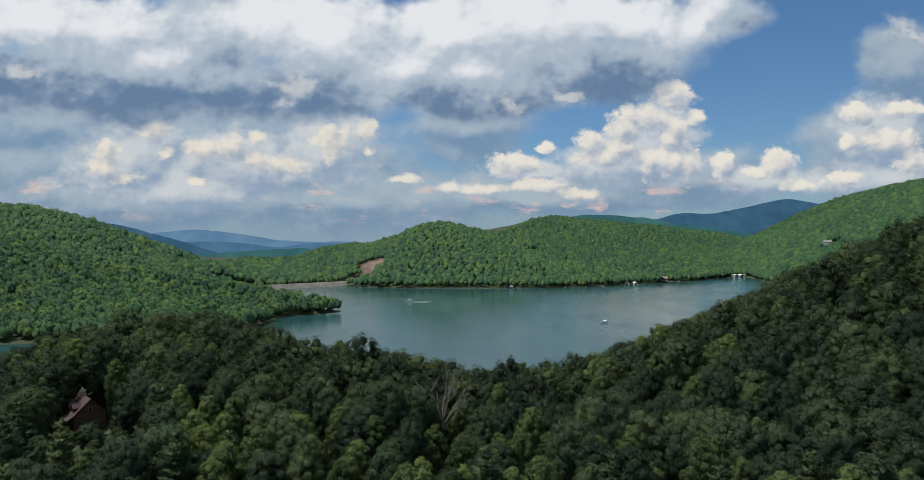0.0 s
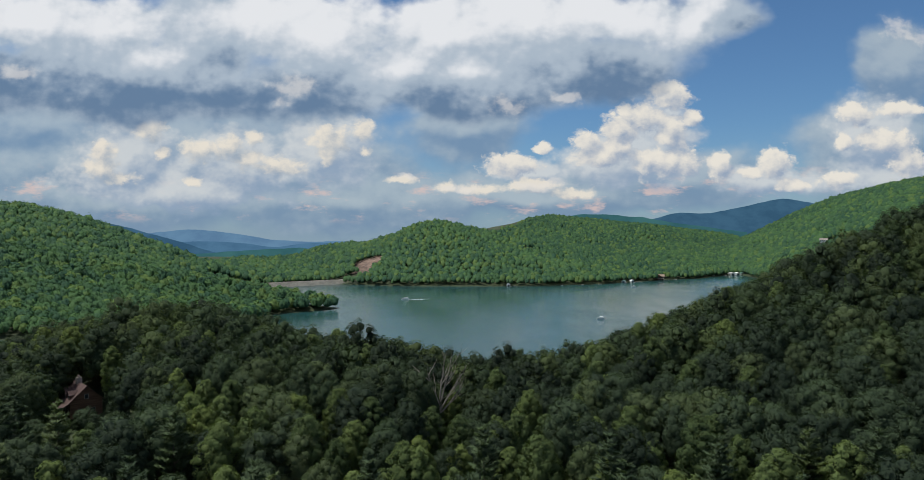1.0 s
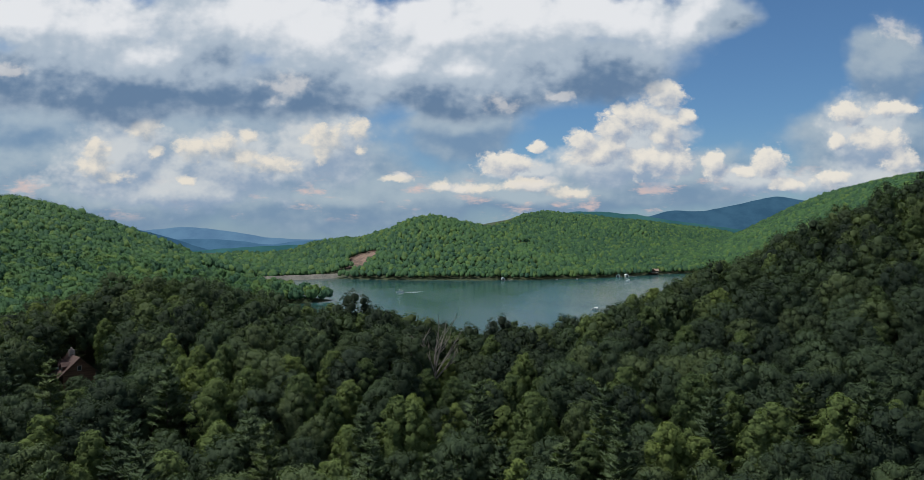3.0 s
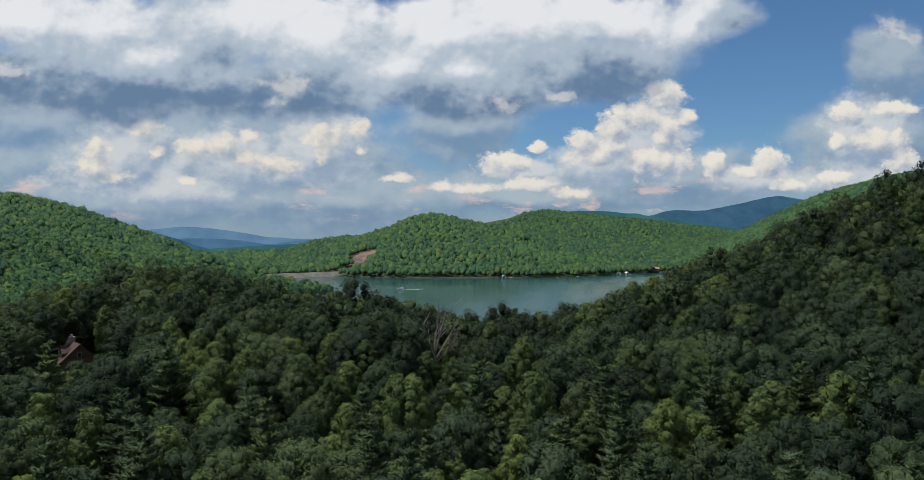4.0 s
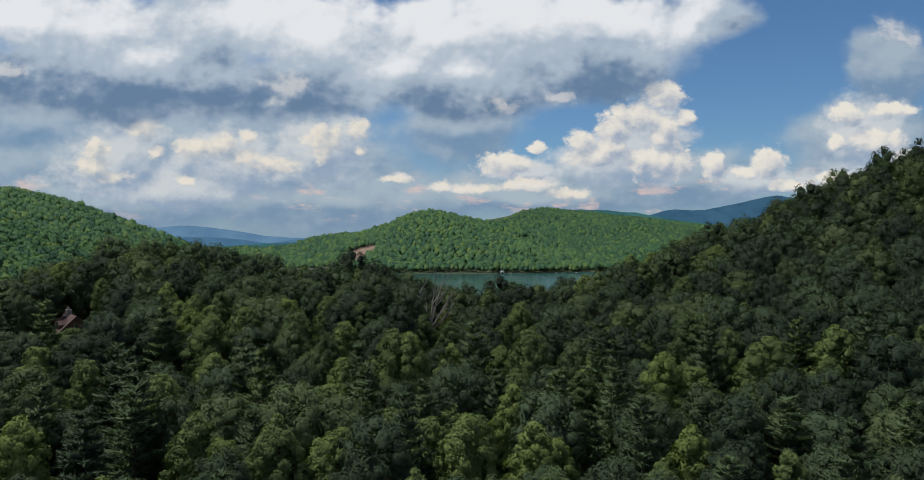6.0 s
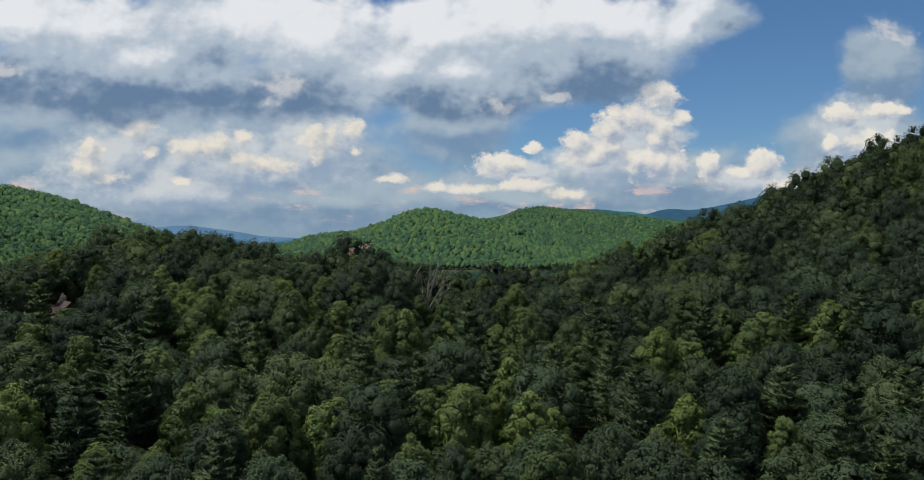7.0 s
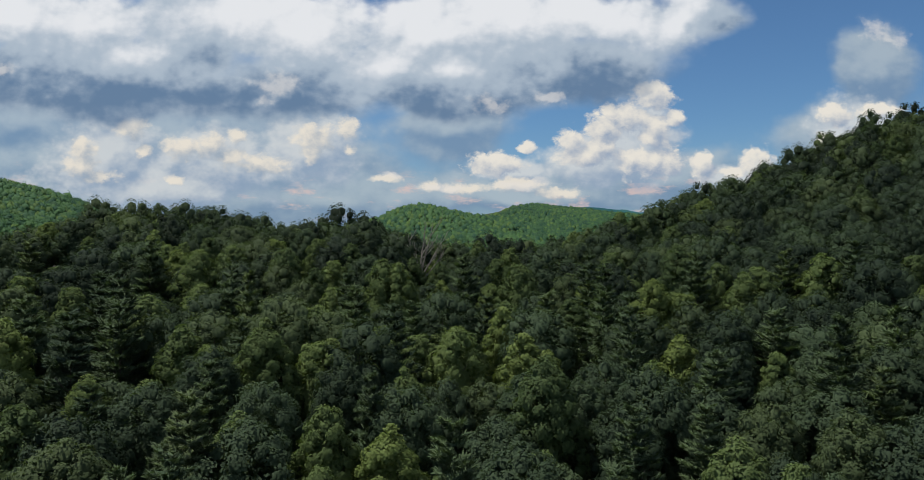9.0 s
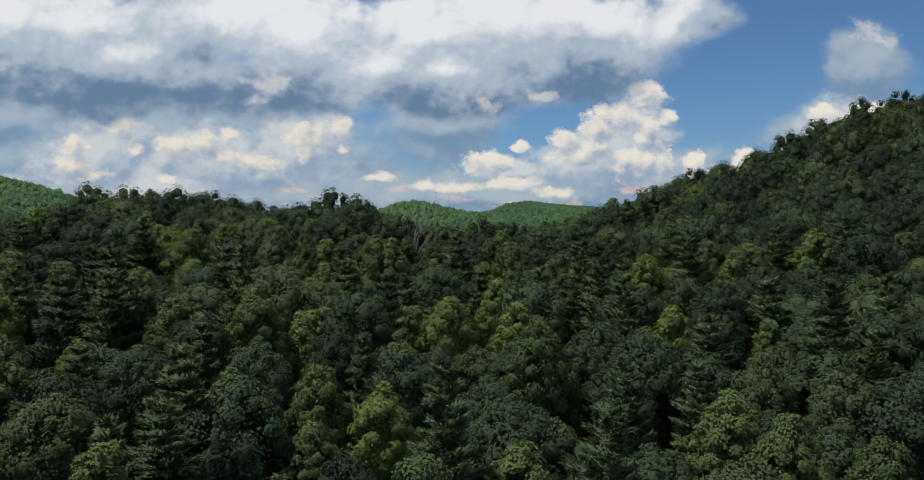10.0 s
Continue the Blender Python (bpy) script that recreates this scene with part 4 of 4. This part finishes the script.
def mountain_house(x, y, z, turn):
    house = tagged(new("mountain_house"), "pale house with a grey roof high on the wooded mountainside", "house")
    part("wall", gable_body(8, 13, 5.4, 2.8), WHITE_PAINT, house, "white painted wall")
    part("roof", gable_roof(8, 13, 5.4, 2.8, 0.6), STONE, house, "pale grey shingled roof")
    part("foundation", box(-4.0, 4.0, -6.5, 6.5, -5.0, 0.0), STONE, house)
    for i in range(4):
        window(house, -4.04, -4.8 + i * 3.2, 3.0, 1.3, 1.5, "x")
    part("chimney", box(-0.5, 0.5, 2.0, 3.0, 6.0, 9.6, 0.05), STONE, house)
    house.matrix_basis = pose(x, y, z, 0, 0, turn)


mountain_house(*MOUNTAIN_HOUSE, float(land(*MOUNTAIN_HOUSE)) + 2.5, 55)


def boathouse(u, wide, roof_mat, label, turn=0.0, out=5.0):
    """A boathouse on the water at the shore, with its pier."""
    y = shore(u) - out
    hut = tagged(new("boathouse"), label, "boathouse", "boathouses along the shore")
    part("wall", gable_body(wide, wide * 1.3, 3.0, 1.6), WHITE_PAINT, hut)
    part("roof", gable_roof(wide, wide * 1.3, 3.0, 1.6, 0.5), roof_mat, hut)
    part("doorway", box(-wide * 0.32, wide * 0.32, -wide * 0.65 - 0.05, -wide * 0.65 + 0.1, 0.1, 2.5), GLASS, hut, "dark boat doorway")
    part("pier", box(wide / 2 + 0.1, wide / 2 + 2.4, -wide * 1.1, wide * 0.6, -0.9, 0.1), DOCK_WOOD, hut)
    hut.matrix_basis = pose(u * y, y, 0.45, 0, 0, turn)


for u, wide, roof_mat, label, turn in ((0.240, 6.0, GREEN_ROOF, "white boathouse with a green metal roof", -20), (0.252, 5.0, WHITE_PAINT, "small white boathouse on the lake shore", 10),
                                       (0.072, 5.0, WHITE_PAINT, "small white boathouse on the lake shore", 0), (0.397, 9.0, WHITE_PAINT, "large white boathouse in the cove", 15),
                                       (0.405, 8.0, WHITE_PAINT, "large white boathouse in the cove", 15), (0.412, 6.0, GREEN_ROOF, "white boathouse with a green metal roof", 10)):
    boathouse(u, wide, roof_mat, label, turn)


def dock(u, long, turn):
    y = shore(u) - long * 0.5
    d = tagged(new("dock"), "weathered wooden dock reaching into the lake", "dock", "docks along the shore")
    part("deck", box(-1.4, 1.4, -long / 2, long / 2, 0.35, 0.6), DOCK_WOOD, d)
    for sx in (-1.2, 1.2):
        for k in range(3):
            p = part("pile", box(-0.16, 0.16, -0.16, 0.16, -4, 1.2), DOCK_WOOD, d)
            p.location = (sx, -long / 2 + 0.4 + k * (long - 0.8) / 2, 0)
    d.matrix_basis = pose(u * y, y, 0, 0, 0, turn)


for u, long, turn in ((0.082, 10, 30), (0.180, 9, -15), (0.205, 8, 20), (0.262, 12, 60), (0.302, 12, -70), (0.315, 9, 10), (0.150, 8, 5), (0.388, 10, 0)):
    dock(u, long, turn)


def pontoon_boat(x, y, turn, long, label):
    """A pontoon boat: two floats, deck, rails, seats, and a canopy on four posts."""
    boat = tagged(new("pontoon_boat"), label, "boat", "boats on the lake")
    for sx in (-0.95, 0.95):
        v, f = tube([(sx, -long / 2, 0.1), (sx, long * 0.38, 0.1), (sx, long * 0.47, 0.18), (sx, long / 2, 0.34)], [0.36, 0.36, 0.28, 0.06], 10)
        child("float", mesh_of("float", v, f, ALLOY, True), boat)
    part("deck", box(-1.3, 1.3, -long / 2, long * 0.44, 0.46, 0.6, 0.03), CANVAS, boat)
    for sx in (-1.27, 1.27):
        part("side_panel", box(sx - 0.04, sx + 0.04, -long / 2 + 0.2, long * 0.42, 0.6, 1.25, 0.02), WHITE_PAINT, boat)
    part("front_panel", box(-1.2, 1.2, long * 0.42 - 0.08, long * 0.42, 0.6, 1.25, 0.02), WHITE_PAINT, boat)
    for sy in (-long * 0.36, long * 0.2):
        part("seat", box(-1.1, 1.1, sy - 0.35, sy + 0.35, 0.6, 1.1, 0.1), CANVAS, boat)
    part("canopy", prism([(-1.3, 2.5), (-0.7, 2.68), (0.7, 2.68), (1.3, 2.5), (0.7, 2.74), (-0.7, 2.74)], ((0, -long * 0.42), (0, long * 0.12))), WHITE_PAINT, boat)
    for sx in (-1.2, 1.2):
        for sy in (-long * 0.4, long * 0.1):
            part("canopy_post", box(sx - 0.04, sx + 0.04, sy - 0.04, sy + 0.04, 0.6, 2.55), ALLOY, boat)
    part("outboard_motor", box(-0.25, 0.25, -long / 2 - 0.5, -long / 2, 0.2, 1.1, 0.1), GLASS, boat)
    boat.matrix_basis = pose(x, y, 0.05, 0, 0, turn)


pontoon_boat(-70, 894, 100, 9.5, "white pontoon boat under way with a wake")
pontoon_boat(141, 684, 80, 6.8, "white pontoon boat drifting on the open lake")
pontoon_boat(276, 1085, 90, 6.5, "small white boat near the far shore")
pontoon_boat(508, 1370, 60, 6.5, "small white boat near the cove")
wx = np.linspace(0, 1, 24)
for side, long in ((1, 26.0), (-1, 20.0)):
    mid = np.stack([-66 + wx * long, 894 - 1.2 + side * (0.6 + wx * 3.2), np.full(24, 0.06)], 1)
    half = (0.25 + 0.9 * wx * (1.1 - wx))[:, None] * (0, 1, 0)
    lift = 0.10 * np.sin(wx * 40)[:, None] * (0, 0, 1) + (0, 0, 0.06)
    v = np.concatenate([mid - half, mid + lift, mid + half])
    i = np.arange(72).reshape(3, -1)
    q = np.stack([i[:-1, :-1], i[:-1, 1:], i[1:, 1:], i[1:, :-1]], -1).reshape(-1, 4)
    tagged(new("wake", mesh_of("wake", v, q, FOAM, True)), "white foaming wake behind the moving boat", "wake", kind="stuff")


def bare_tree():
    """A dead tree: one stem that forks into a vase of bleached limbs, each forking twice more."""
    rn = np.random.default_rng(5)
    tree = tagged(new("dead_tree"), "leafless grey dead tree standing among green crowns", "dead tree")
    v, f = tube([(0, 0, -1), (0.1, 0, 5), (-0.1, 0.1, 10), (0.1, 0, 13.6)], [0.42, 0.36, 0.31, 0.27], 8)
    child("trunk", mesh_of("trunk", v, f, DEAD_WOOD, True), tree)

    def twig(start, way, long, thick, level, out):
        s = np.linspace(0, 1, 6)[:, None]
        bend = rn.normal(0, 0.10, 3) * long
        path = start + s * way * long + s ** 2 * (bend + (0, 0, 0.12 * long))
        out.append(tube(path, thick * (1.05 - 0.7 * s[:, 0]), 5))
        if level:
            for f in (0.38, 0.58, 0.78, 0.95):
                at = path[min(5, int(f * 5 + 0.5))]
                w = unit(way + rn.normal(0, 0.42, 3) + (0, 0, 0.15))
                twig(at, w, long * rn.uniform(0.36, 0.55), thick * 0.45, level - 1, out)

    for lean, a, long, h in ((0.30, 180, 7.0, 13.0), (0.12, 120, 7.8, 13.4), (0.22, 20, 7.6, 13.5), (0.55, -5, 7.4, 12.4), (0.9, 5, 6.4, 11.6), (0.8, 185, 6.8, 9.0), (0.4, 80, 6.5, 12.0)):
        out = []
        w = unit(np.array((math.cos(math.radians(a)) * lean, math.sin(math.radians(a)) * lean, 1.0)))
        twig(np.array((0.0, 0.0, h)), w, long, 0.20, 2, out)
        v, f = gather(out)
        child("limb", mesh_of("limb", v, f, DEAD_WOOD, True), tree)
    return tree


bare = bare_tree()
bare.matrix_basis = pose(-4.6, 166, 29.8, 0, 0, 0)
bare.scale = (1.15, 1.15, 1.08)
pole = tagged(new("utility_pole"), "bare weathered wooden utility pole among the trees", "utility pole")
v, f = tube([(0, 0, -1), (0, 0, 8), (0.05, 0, 17)], [0.17, 0.15, 0.11], 8)
child("post", mesh_of("post", v, f, DEAD_WOOD, True), pole)
part("crossarm", box(-0.9, 0.9, -0.06, 0.06, 15.8, 15.95), DEAD_WOOD, pole)
pole.location = (-127, 208, float(land(-127, 208)))
